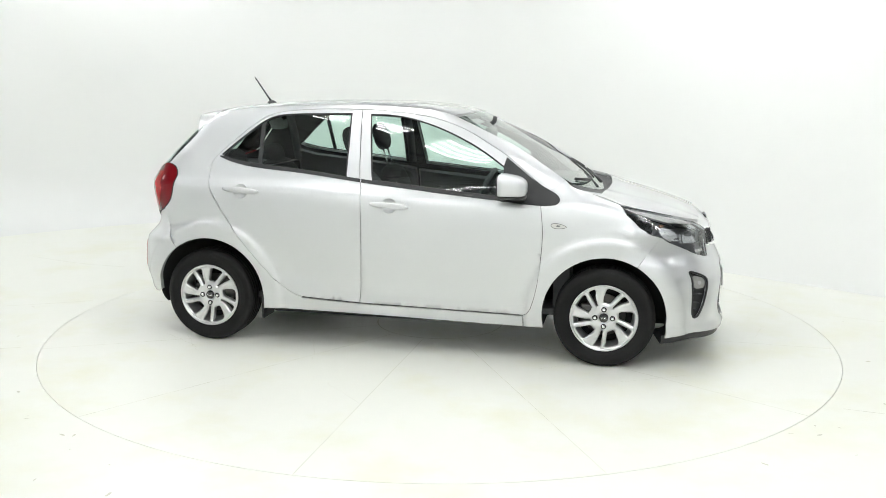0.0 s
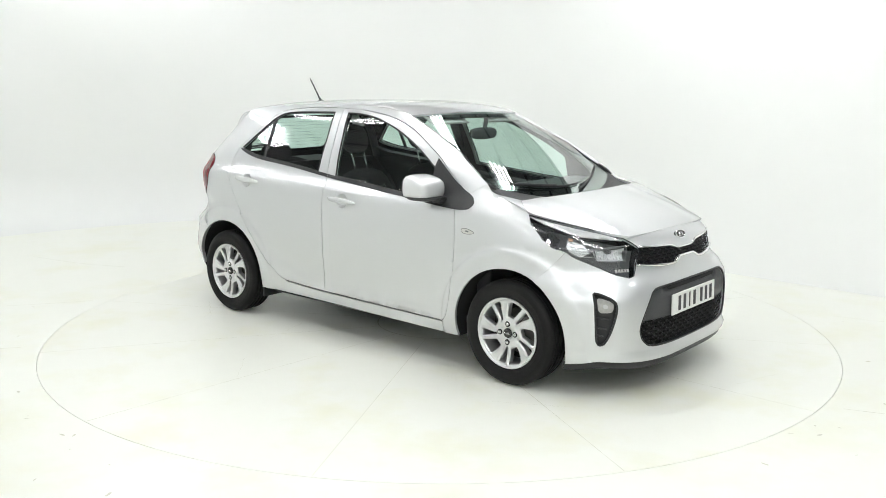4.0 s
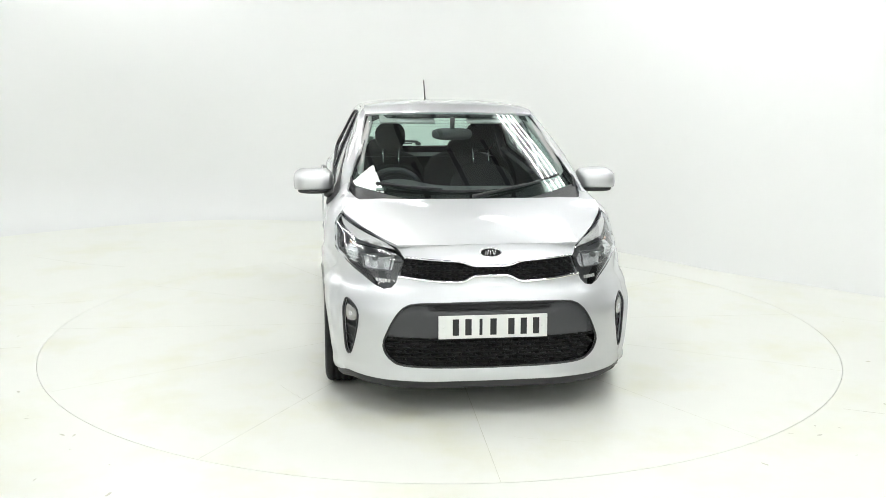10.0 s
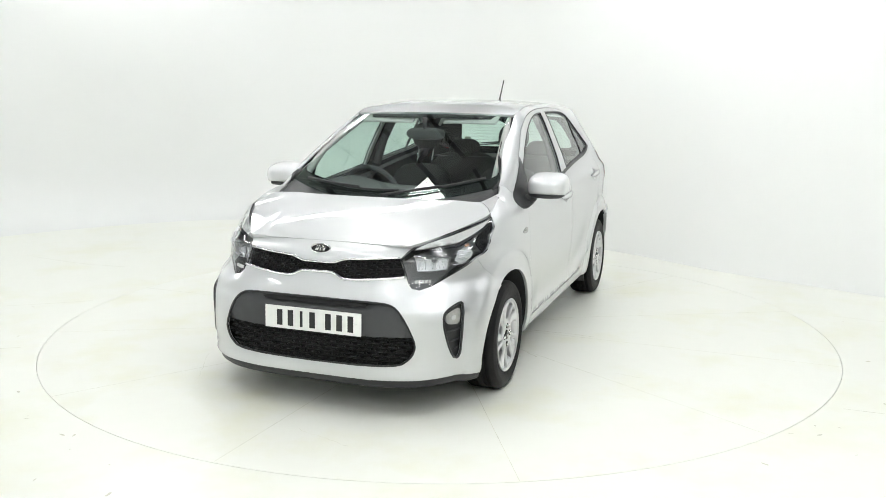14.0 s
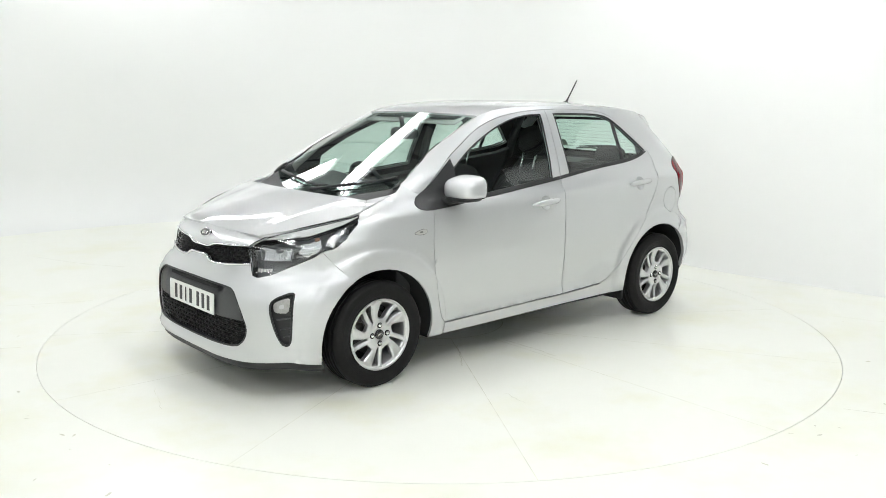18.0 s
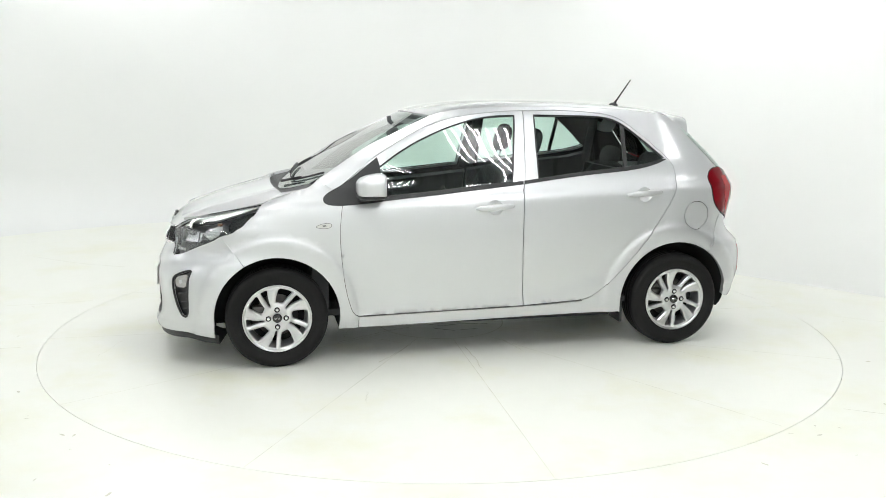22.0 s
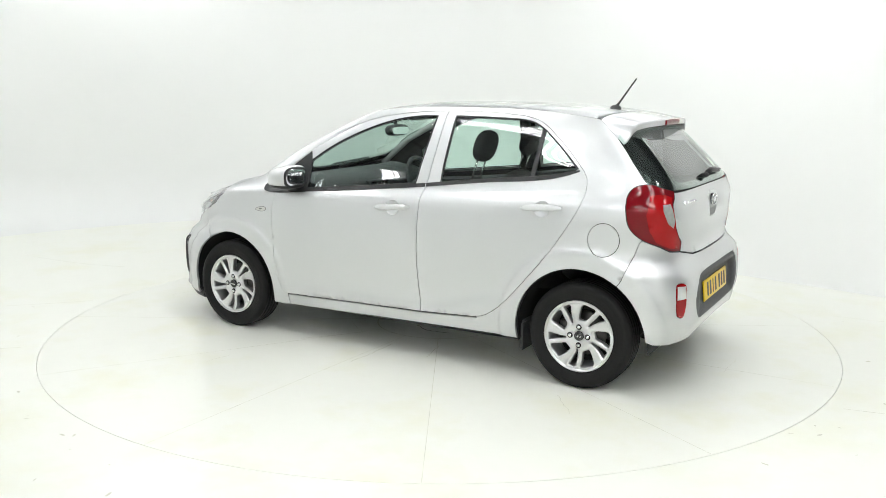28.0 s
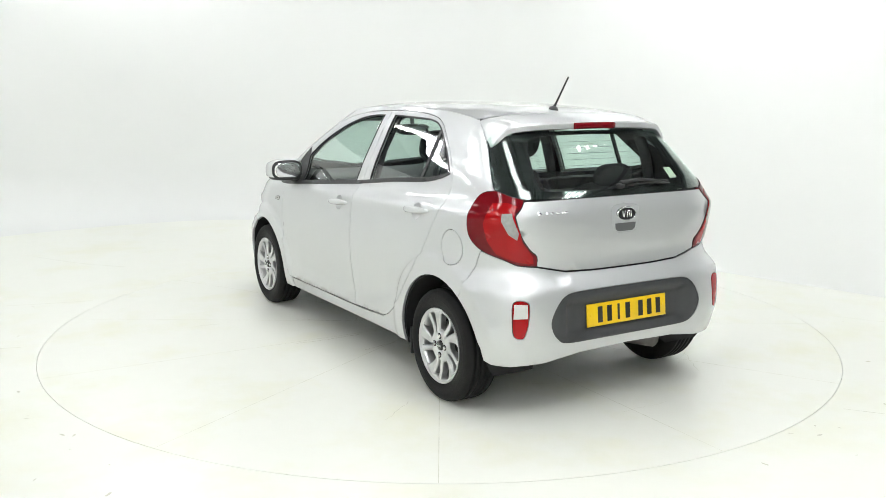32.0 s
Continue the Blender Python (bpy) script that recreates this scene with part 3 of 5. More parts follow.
for side in (1, -1):
    # doors with their windows
    for nm, loop, hole in (("front_door", front_door_loop, front_window), ("rear_door", rear_door_loop, rear_window)):
        hx, hz = (-0.048, 0.878) if nm == "front_door" else (-0.973, 0.936)
        cup = [(hx + 0.046 * math.cos(a), hz + 0.043 * math.sin(a)) for a in np.linspace(0, math.tau, 20, endpoint=False)]
        door = part(nm, sheet(shrink(loop, GAP), [hole, cup], side=side, step=0.024, creases=CREASES), M_PAINT, car, "silver " + nm.replace("_", " "))
        # near-black sheet behind the door, so its shut lines come out dark
        part("inner_frame", sheet(shrink(loop, -0.008), [shrink(hole, -0.006)], side=side, lift=-0.030, depth=0, step=0.04), M_GAP, door, "near-black inner door frame, stands in for shade in the shut lines")
        dish = sheet(cup, side=side, step=0.012, depth=0, bulge=lambda u, v, hx=hx, hz=hz: -0.026 * max(0.0, 1 - ((u - hx) / 0.046) ** 2 - ((v - hz) / 0.043) ** 2) ** 0.7)
        part("handle_cup", dish, M_PAINT, door)
        door_handle(hx, hz + (0.002 if nm == "front_door" else 0.005), side, door)
        pane = sheet(shrink(hole, -0.004), side=side, depth=0.004, lift=-0.007)
        pane = part("window_pane", pane, M_GLASS, door, "green-tinted clear window glass")
        pane.visible_shadow = False
        # black rubber round the pane
        bm = bmesh.new()
        path = [skin(*p) + normal(*p) * -0.002 for p in dense(hole, 0.03)]
        tube(bm, [(p.x, p.y * side, p.z) for p in path], 0.0055, 6, closed=True)
        part("window_seal", bm, M_TRIM, door, "black rubber seal")

    # the frame that holds windscreen pillar, roof rail, rear wing and the rear sill end
    loop = [S(0.953, 1.045), S(0.873, 0.990), S(0.83, 1.010)]
    loop += [S(*p) for p in smooth_line(door_top)] + [S(*p) for p in smooth_line(rear_top)[1:]] + [S(*p) for p in smooth_line(rear_back)[1:-1]]
    loop += [S(-0.60, 0.30), S(-0.60, 0.222), S(-0.835, 0.222)] + arc(1, -12, 126)
    loop += [S(-1.430, 0.63), S(-1.468, 0.734), S(-1.49, 0.80)] + [p for p in tail_front[1:]] + tail_top[1:2]
    loop += [S(-1.482, 1.094), S(-1.391, 1.198), S(-1.330, 1.268), S(-1.297, 1.304), S(-1.245, 1.352)]
    loop += [S(*p) for p in smooth_line(rail)[::-1]] + [S(*p) for p in smooth_line(screen_edge)[::-1][1:-1]]
    flap = [(-1.315 + 0.079 * math.cos(a), 0.804 + 0.083 * math.sin(a)) for a in np.linspace(0, math.tau, 40, endpoint=False)]
    flap = [S(*p) for p in flap]
    frame_part = part("side_frame", sheet(shrink(loop, 0.0012), [shrink(flap, -0.0035)] if side > 0 else [], side=side, step=0.024, creases=CREASES), M_PAINT, car, "silver body side with the roof pillars")
    # near-black backing painted as the shade between the panels
    part("inner_trim", sheet(shrink(loop, -0.004), side=side, lift=-0.022, depth=0, step=0.06), M_GAP, frame_part, "near-black inner pillar trim, stands in for shade in the shut lines")
    if side > 0:
        part("fuel_flap", sheet(flap, side=side, step=0.025, depth=0.008), M_PAINT, frame_part, "round silver fuel flap")

    # front wing
    loop = [S(*p) for p in L_front[:-4]]
    loop += [S(0.83, 0.915), S(0.87, 0.908), S(0.91, 0.914), S(0.932, 0.937), S(0.915, 0.966), S(0.873, 0.990), S(0.953, 1.045)]
    loop += [S(*p) for p in smooth_line([(0.953, 1.045), (1.0, 1.005), (1.09, 0.978), (1.18, 0.952), (1.267, 0.914)])[1:]] + lamp_low[1:4]
    loop += [S(1.494, 0.742), S(1.43, 0.66)] + arc(0, 60, 187) + [S(0.86, 0.205), S(0.745, 0.203)]
    part("front_wing", sheet(shrink(loop, 0.0005), side=side, step=0.024, creases=CREASES), M_PAINT, car)
    # sill under the doors
    loop = [S(0.742, 0.203), S(0.742, 0.268)] + side_line([(0.72, 0.268), (0.2, 0.277), (-0.25, 0.284), (-0.56, 0.299), (-0.602, 0.301)]) + [S(-0.602, 0.222)] + side_line([(-0.602, 0.222), (-0.3, 0.219), (0.03, 0.214), (0.36, 0.207), (0.72, 0.203)])[1:]
    part("sill", sheet(shrink(loop, 0.001), side=side), M_PAINT, car)

# ---- bonnet
hood_edge = curve((0.94, 0.640), (0.97, 0.650), (1.08, 0.672), (1.18, 0.684), (1.25, 0.688), (1.30, 0.672), (1.4, 0.625), (1.5, 0.572), (1.62, 0.497), (1.70, 0.445), (1.73, 0.43))
hood_edge_z = curve((0.94, 0.998), (1.0, 0.992), (1.08, 0.980), (1.18, 0.956), (1.267, 0.920), (1.4, 0.885), (1.5, 0.860), (1.62, 0.832), (1.70, 0.814), (1.73, 0.800))
hood_mid = curve((0.94, 1.005), (1.08, 0.990), (1.15, 0.980), (1.314, 0.948), (1.5, 0.902), (1.62, 0.862), (1.687, 0.833), (1.72, 0.817), (1.75, 0.80))


def hood_at(x, y):
    k = min(abs(y) / hood_edge(x), 1.08)
    zc, ze = hood_mid(x), hood_edge_z(x)
    # two soft creases run from the windscreen to the nose
    c = 0.004 * math.exp(-((abs(y) - (0.50 - 0.16 * (x - 0.95))) / 0.05) ** 2)
    return Vector((x, y, zc + (ze - zc) * k ** 2.6 + c))


def hood_rear(y):
    return 1.197 - 0.12 * y * y


hood_loop = [(1.722, 0.0), (1.721, 0.2), (1.714, 0.36), (1.703, 0.437)] + [(x, hood_edge(x)) for x in (1.66, 1.6, 1.5, 1.4, 1.33, 1.28, 1.25)] + [(1.205, 0.660), (1.160, 0.617), (1.152, 0.600)] + [(hood_rear(y), y) for y in (0.45, 0.3, 0.15, 0.0)]
hood_loop = hood_loop + [(x, -y) for x, y in hood_loop[-2:0:-1]]
part("bonnet", sheet(shrink(hood_loop, GAP), at=hood_at, step=0.035), M_PAINT, car)
# the wing's upper corner between bonnet seam and scuttle
for side in (1, -1):
    corner = [(1.25, 0.688), (1.205, 0.660), (1.160, 0.617), (1.152, 0.600), (1.12, 0.614), (1.06, 0.630), (0.97, 0.643)] + [(x, hood_edge(x) + 0.002) for x in (0.965, 1.02, 1.1, 1.2, 1.235)]
    part("wing_corner", sheet([(x, y * side) for x, y in shrink(corner, 0.0008)], at=hood_at, step=0.02), M_PAINT, car)

# ---- roof
roof_mid = curve((-1.45, 1.384), (-1.25, 1.420), (-1.05, 1.446), (-0.85, 1.461), (-0.5, 1.474), (-0.15, 1.473), (0.1, 1.456), (0.25, 1.427), (0.33, 1.406), (0.36, 1.396))
rail_z = curve(*[(x, z) for x, z in [(-1.45, 1.335), (-1.32, 1.365)] + rail[::-1]] + [(0.36, 1.372)])


def rail_y(x):
    return abs(skin(S(x, rail_z(x))[0], rail_z(x)).y) if x > -1.19 else 0.538 - (-1.19 - x) * 0.16


def roof_at(x, y):
    k = min(abs(y) / rail_y(x), 1.05)
    zc, ze = roof_mid(x), rail_z(x)
    return Vector((x, y, zc + (ze - zc) * (0.35 * k ** 2 + 0.65 * k ** 5)))


roof_loop = [(0.338, 0.0), (0.335, 0.25), (0.318, 0.42)] + [(x, rail_y(x)) for x in (0.295, 0.2, 0.06, -0.15, -0.4, -0.65, -0.85, -1.0, -1.10, -1.17)] + [(-1.185, 0.4), (-1.19, 0.0)]
roof_loop = roof_loop + [(x, -y) for x, y in roof_loop[-2:0:-1]]
part("roof", sheet(shrink(roof_loop, 0.0032), at=roof_at, step=0.04), M_PAINT, car)

# ---- windscreen


def screen_at(v, y):
    """v from 0 at the foot to 1 at the roof."""
    w = 0.652 + (0.505 - 0.652) * v
    k = (y / w)
    foot = Vector((1.150 - 0.205 * k * k, y, 0.938 + 0.102 * k * k))
    head = Vector((0.337 - 0.04 * k * k, y, 1.401 - 0.010 * k * k))
    p = foot.lerp(head, v)
    b = 0.006 * math.sin(math.pi * v)
    return p + Vector((0.48, 0, 0.87)) * (b - 0.007 * min(abs(k), 1.05) ** 8)


def screen_y(v):
    return 0.652 + (0.505 - 0.652) * v


def flip(fn):
    return lambda u, v: fn(v, u)


scr_loop = [(0.0, y) for y in np.linspace(-0.645, 0.645, 20)] + [(v, screen_y(v) - 0.006) for v in np.linspace(0.06, 1.0, 14)] + [(1.0, y) for y in np.linspace(0.49, -0.49, 16)] + [(v, -screen_y(v) + 0.006) for v in np.linspace(1.0, 0.06, 14)]
windscreen = part("windscreen", sheet([(b, a) for a, b in scr_loop], at=flip(screen_at), step=0.035, depth=0.004, lift=0.0), M_GLASS, car, "clear windscreen with a black border")
windscreen.visible_shadow = False
inner = [(0.135, y) for y in np.linspace(-0.57, 0.57, 20)] + [(v, screen_y(v) - 0.030) for v in np.linspace(0.17, 0.9, 12)] + [(0.945, y) for y in np.linspace(0.44, -0.44, 14)] + [(v, -screen_y(v) + 0.030) for v in np.linspace(0.9, 0.17, 12)]
part("screen_border", sheet([(b, a) for a, b in scr_loop], [[(b, a) for a, b in inner]], at=flip(screen_at), step=0.035, depth=0.0, lift=-0.008), M_GLOSSBLACK, windscreen, "black ceramic border")

# ---- front bumper with its openings
low_open = [F(0.0, 0.565), F(0.2, 0.564), F(0.35, 0.561), F(0.40, 0.552), F(0.435, 0.530), F(0.477, 0.470), F(0.508, 0.40), F(0.516, 0.366), F(0.505, 0.325), F(0.475, 0.290), F(0.42, 0.267), F(0.24, 0.256), F(0.0, 0.252)]
up_open = [F(0.0, 0.726), F(0.08, 0.727), F(0.105, 0.733), F(0.15, 0.747), F(0.28, 0.755), F(0.403, 0.764), F(0.42, 0.72), F(0.436, 0.674), F(0.25, 0.657), F(0.155, 0.654), F(0.12, 0.662), F(0.083, 0.680), F(0.0, 0.681)]
fog_open = [F(0.681, 0.556), F(0.663, 0.549), F(0.640, 0.528), F(0.630, 0.498), F(0.636, 0.43), F(0.651, 0.35), F(0.665, 0.300), F(0.675, 0.293), F(0.686, 0.312), F(0.694, 0.395), F(0.694, 0.53)]

low_open, up_open, fog_open = softened(low_open), up_open, rounded(fog_open)


def open_both(half):
    return half + [other(p) for p in half[-2:0:-1]]


fog_other = [other(p) for p in fog_open]
left = [F(0.0, 0.195), F(0.3, 0.196), F(0.5, 0.202), F(0.62, 0.21), S(1.69, 0.212), S(1.60, 0.196), S(1.535, 0.185)]
left += arc(0, -8, 60)[1:] + [S(1.43, 0.66), S(1.494, 0.742)] + lamp_low[4:] + [F(0.43, 0.79), F(0.452, 0.813), F(0.3, 0.816), F(0.0, 0.8185)]


def chin(u, v):
    """A blade along the foot of the bumper, and a soft ledge over the fog lamps."""
    k = ramp(0.95, 0.75, abs(u - UF))
    return 0.014 * (1 - ramp(0.222, 0.242, v)) * k + 0.006 * ramp(0.565, 0.585, v) * (1 - ramp(0.59, 0.66, v)) * ramp(0.2, 0.5, abs(u - UF)) * k


bumper = part("front_bumper", sheet(shrink(both(left), 0.0005), [open_both(up_open), open_both(low_open), fog_open, fog_other], step=0.024, bulge=chin, creases=CREASES + [other(p) for p in CREASES]), M_PAINT, car, "silver front bumper")


def band(name, half, lift, mat, parent, label="", depth=0.0, step=0.03, bulge=None, full=True, side=1):
    loop = open_both(half) if full else half
    return part(name, sheet(loop, step=step, lift=lift, depth=depth, bulge=bulge, side=side), mat, parent, label)


def blob(bm, c, r, n=2.6, m=None, seg=20, rows=12):
    """A rounded block: a sphere pushed towards a box."""
    rings = []
    for i in range(1, rows):
        th = math.pi * i / rows
        ring = []
        for k in range(seg):
            ph = math.tau * k / seg
            d = Vector((math.sin(th) * math.cos(ph), math.sin(th) * math.sin(ph), math.cos(th)))
            q = (abs(d.x) ** n + abs(d.y) ** n + abs(d.z) ** n) ** (-1 / n)
            ring.append(Vector((c[0] + d.x * q * r[0], c[1] + d.y * q * r[1], c[2] + d.z * q * r[2])))
        rings.append(ring)
    top, bot = Vector((c[0], c[1], c[2] + r[2])), Vector((c[0], c[1], c[2] - r[2]))
    if m:
        rings = [[m @ p for p in g] for g in rings]
        top, bot = m @ top, m @ bot
    V = [[bm.verts.new(p) for p in g] for g in rings]
    t, b = bm.verts.new(top), bm.verts.new(bot)
    for k in range(seg):
        j = (k + 1) % seg
        bm.faces.new((t, V[0][k], V[0][j]))
        bm.faces.new((b, V[-1][j], V[-1][k]))
        for A, C in zip(V, V[1:]):
            bm.faces.new((A[k], C[k], C[j], A[j]))


def mirrored(path, side):
    return [(p[0], p[1] * side, p[2]) for p in path]


# lower opening: number plate panel above, mesh below
# the hollow's shade is the near-black colour of a sheet close behind
part("intake_backing", sheet(shrink(open_both(low_open), -0.008), lift=-0.045, depth=0), M_GAP, bumper, "near-black sheet standing in for the shaded hollow behind the grille")
panel_half = [F(0.0, 0.568), F(0.2, 0.567), F(0.35, 0.564), F(0.40, 0.555), F(0.437, 0.533), F(0.48, 0.470), F(0.509, 0.405), F(0.3, 0.398), F(0.0, 0.397)]
part("plate_panel", sheet(open_both(panel_half), lift=-0.012, depth=0.03, bulge=lambda u, v: -0.016 if v > 0.53 and abs(u - UF) < 0.27 else 0.0, step=0.022), M_GREYTRIM, bumper, "dark grey number plate panel")
part("intake_rim", (lambda bm: (tube(bm, on_skin(dense(open_both(low_open), 0.03), -0.004), 0.006, 6, closed=True), bm)[1])(bmesh.new()), M_TRIM, bumper)


def mesh_grille(name, half, z0, z1, dz, du, lift, parent, keep):
    """Staggered short bars over a lattice, as in a moulded grille."""
    bm = bmesh.new()
    row = 0
    z = z0
    while z < z1:
        run = []
        for u in np.arange(UF - 0.62, UF + 0.62, 0.02):
            if inside((u, z), keep):
                run.append((u, z))
            else:
                if len(run) > 1:
                    tube(bm, on_skin(run, lift), 0.0035, 4)
                run = []
        if len(run) > 1:
            tube(bm, on_skin(run, lift), 0.0035, 4)
        for u in np.arange(UF - 0.62 + (row % 2) * du / 2, UF + 0.62, du):
            if inside((u, z), keep) and inside((u, z + dz), keep):
                tube(bm, on_skin([(u, z), (u + du * 0.18, z + dz * 0.5), (u + du * 0.02, z + dz)], lift), 0.0035, 4)
        for u in np.arange(UF - 0.6 + (row % 2) * du / 2, UF + 0.6, du):
            seg = [(u + d, z + dz * 0.5) for d in (0.0, du * 0.2, du * 0.4)]
            if all(inside(p, keep) for p in seg):
                tube(bm, on_skin(seg, lift + 0.004), 0.0045, 4)
        z += dz
        row += 1
    return part(name, bm, M_MESH, parent, "black plastic mesh")


# a near-black strip stands in for the shade in the panel's upper recess
part("slot_shade", sheet(open_both([F(0.0, 0.558), F(0.25, 0.557), F(0.285, 0.550), F(0.27, 0.538), F(0.0, 0.536)]), lift=-0.008, depth=0.0, step=0.02), M_GAP, bumper, "black strip painted as the shade in the recess over the number plate")
mesh_grille("lower_grille", low_open, 0.262, 0.392, 0.021, 0.062, -0.020, bumper, open_both(low_open))
# again a near-black sheet in place of a shaded hollow
part("grille_backing", sheet(shrink(open_both(up_open), -0.006), lift=-0.035, depth=0), M_GAP, bumper, "near-black sheet standing in for the shaded hollow behind the grille")
mesh_grille("upper_grille", up_open, 0.662, 0.76, 0.0165, 0.045, -0.012, bumper, open_both(up_open))
# chrome strips over and under the upper grille
for nm, run, r, lf in (("upper_chrome_strip", up_open[:6], 0.0055, 0.002), ("lower_chrome_strip", up_open[:6:-1], 0.0085, 0.004)):
    pts = [tuple(p) for p in smooth_line(run, 0.02)]
    mid_u = [other(p) for p in pts[:0:-1]]
    bm = bmesh.new()
    tube(bm, on_skin(mid_u + pts, lf), r, 8, flat=0.9)
    part(nm, bm, M_CHROME, bumper, "bright chrome strip")
# black lip under the bumper
bm = bmesh.new()
half = [F(0.0, 0.19), F(0.3, 0.19), F(0.5, 0.195), F(0.62, 0.203), S(1.69, 0.206), S(1.60, 0.190), S(1.52, 0.18)]
pts = [tuple(p) for p in smooth_line(half, 0.05)]
pts = [other(p) for p in pts[:0:-1]][::1] + pts
rows = []
for p in pts:
    a = skin(*p)
    n = normal(*p)
    n = Vector((n.x, n.y, 0)).normalized()
    prof = [(-0.004, 0.010), (0.0, -0.004), (-0.002, -0.03), (-0.012, -0.04), (-0.06, -0.038), (-0.25, -0.02)]
    rows.append([bm.verts.new(a + n * o + Vector((0, 0, dz))) for o, dz in prof])
for A, C in zip(rows, rows[1:]):
    for k in range(5):
        bm.faces.new((A[k], C[k], C[k + 1], A[k + 1]))
bmesh.ops.recalc_face_normals(bm, faces=bm.faces[:])
part("bumper_lip", bm, M_TRIM, bumper, "black plastic lip")
# fog lamps in their black pockets
for side in (1, -1):
    loop = fog_open
    pocket = part("fog_pocket", sheet(shrink(loop, -0.004), lift=-0.022, depth=0, side=side, step=0.02), M_TRIM, bumper, "black fog lamp pocket")
    bm = bmesh.new()
    tube(bm, mirrored(on_skin(dense(loop, 0.02), -0.002), side), 0.006, 6, closed=True)
    part("pocket_rim", bm, M_TRIM, pocket)
    lamp = rounded([F(0.684, 0.532), F(0.658, 0.526), F(0.642, 0.508), F(0.642, 0.480), F(0.650, 0.464), F(0.672, 0.460), F(0.688, 0.468)], 0.008)
    lens = part("fog_lamp", sheet(lamp, lift=-0.010, depth=0.012, side=side, step=0.012, bulge=lambda u, v: 0.003), M_CLEARGREY, pocket, "clear round-cornered fog lamp")
    part("fog_bulb", sheet(rounded([F(0.674, 0.505), F(0.662, 0.500), F(0.662, 0.485), F(0.674, 0.484)], 0.006), lift=-0.004, depth=0.004, side=side, step=0.008), M_REFLECTOR, lens)
    for z in (0.425, 0.375, 0.335):
        bm = bmesh.new()
        tube(bm, mirrored(on_skin([F(0.650 + (0.43 - z) * 0.2, z), F(0.674, z + 0.004), F(0.696, z + 0.01)], -0.014), side), 0.004, 5)
        part("pocket_rib", bm, M_GREYTRIM, pocket)


def oval_badge(at_x, z, w, h, facing, parent, tilt=0.0):
    """A black oval badge in a chrome ring with plain chrome bars."""
    m = Matrix.Translation((at_x, 0, z)) @ pose(0, 0, 0, 0, tilt, 0)
    bm = bmesh.new()
    d = 0.006 * facing
    ring = [(d, w * math.cos(a), h * math.sin(a)) for a in np.linspace(0, math.tau, 36, endpoint=False)]
    f = [bm.verts.new(m @ Vector(p)) for p in ring]
    g = [bm.verts.new(m @ Vector((-0.02 * facing, p[1], p[2]))) for p in ring]
    bm.faces.new(f)
    for k in range(36):
        bm.faces.new((f[k], f[(k + 1) % 36], g[(k + 1) % 36], g[k]))
    bmesh.ops.recalc_face_normals(bm, faces=bm.faces[:])
    ob = part("badge", bm, M_GLOSSBLACK, parent, "black oval badge in a chrome ring", smooth=False)
    bm = bmesh.new()
    tube(bm, [m @ Vector((d * 1.2, p[1], p[2])) for p in ring], 0.0035, 6, closed=True)
    part("badge_ring", bm, M_CHROME, ob)
    bm = bmesh.new()
    for y, hw, lean in ((-0.45, 0.09, 0.25), (-0.25, 0.07, 0.7), (-0.02, 0.07, 0.0), (0.25, 0.07, -0.5), (0.42, 0.07, 0.5)):
        a, b = Vector((d * 1.3, (y - lean * 0.12) * w, -h * 0.5)), Vector((d * 1.3, (y + lean * 0.12) * w, h * 0.5))
        tube(bm, [m @ a, m @ b], w * 0.07, 4)
    part("badge_bars", bm, M_CHROME, ob)
    return ob


def number_plate(at_x, z, tilt, facing, mat, parent, label):
    """A flat plate with plain dark bars for its writing."""
    m = Matrix.Translation((at_x, 0, z)) @ pose(0, 0, 0, 0, tilt, 0)
    bm = bmesh.new()
    box(bm, (-0.004, -0.26, -0.0555), (0.004, 0.26, 0.0555), 0.0035, m)
    plate = part("number_plate", bm, mat, parent, label)
    y = 0.205 * facing
    for k in range(7):
        bm = bmesh.new()
        x0 = 0.0042 * facing
        wd = 0.014 if k == 4 else 0.030
        if k == 3:
            y -= 0.026 * facing
        box(bm, (min(x0, x0 + 0.001 * facing), y - wd / 2 - 0.0, -0.039), (max(x0, x0 + 0.001 * facing), y + wd / 2, 0.039), 0, m)
        y -= 0.0595 * facing
        part("plate_bar", bm, M_PLATEINK, plate, "plain dark bar", smooth=False)
    for s in (-1, 1):
        bm = bmesh.new()
        blob(bm, (0.004 * facing, s * 0.235, 0.0), (0.003, 0.006, 0.006), 2, m, 10, 6)
        part("plate_screw", bm, mat, plate)
    return plate


oval_badge(1.772, 0.784, 0.051, 0.0225, 1, bumper, -28)
number_plate(1.8745, 0.452, -2, 1, M_PLATEWHITE, bumper, "white number plate with plain dark bars")

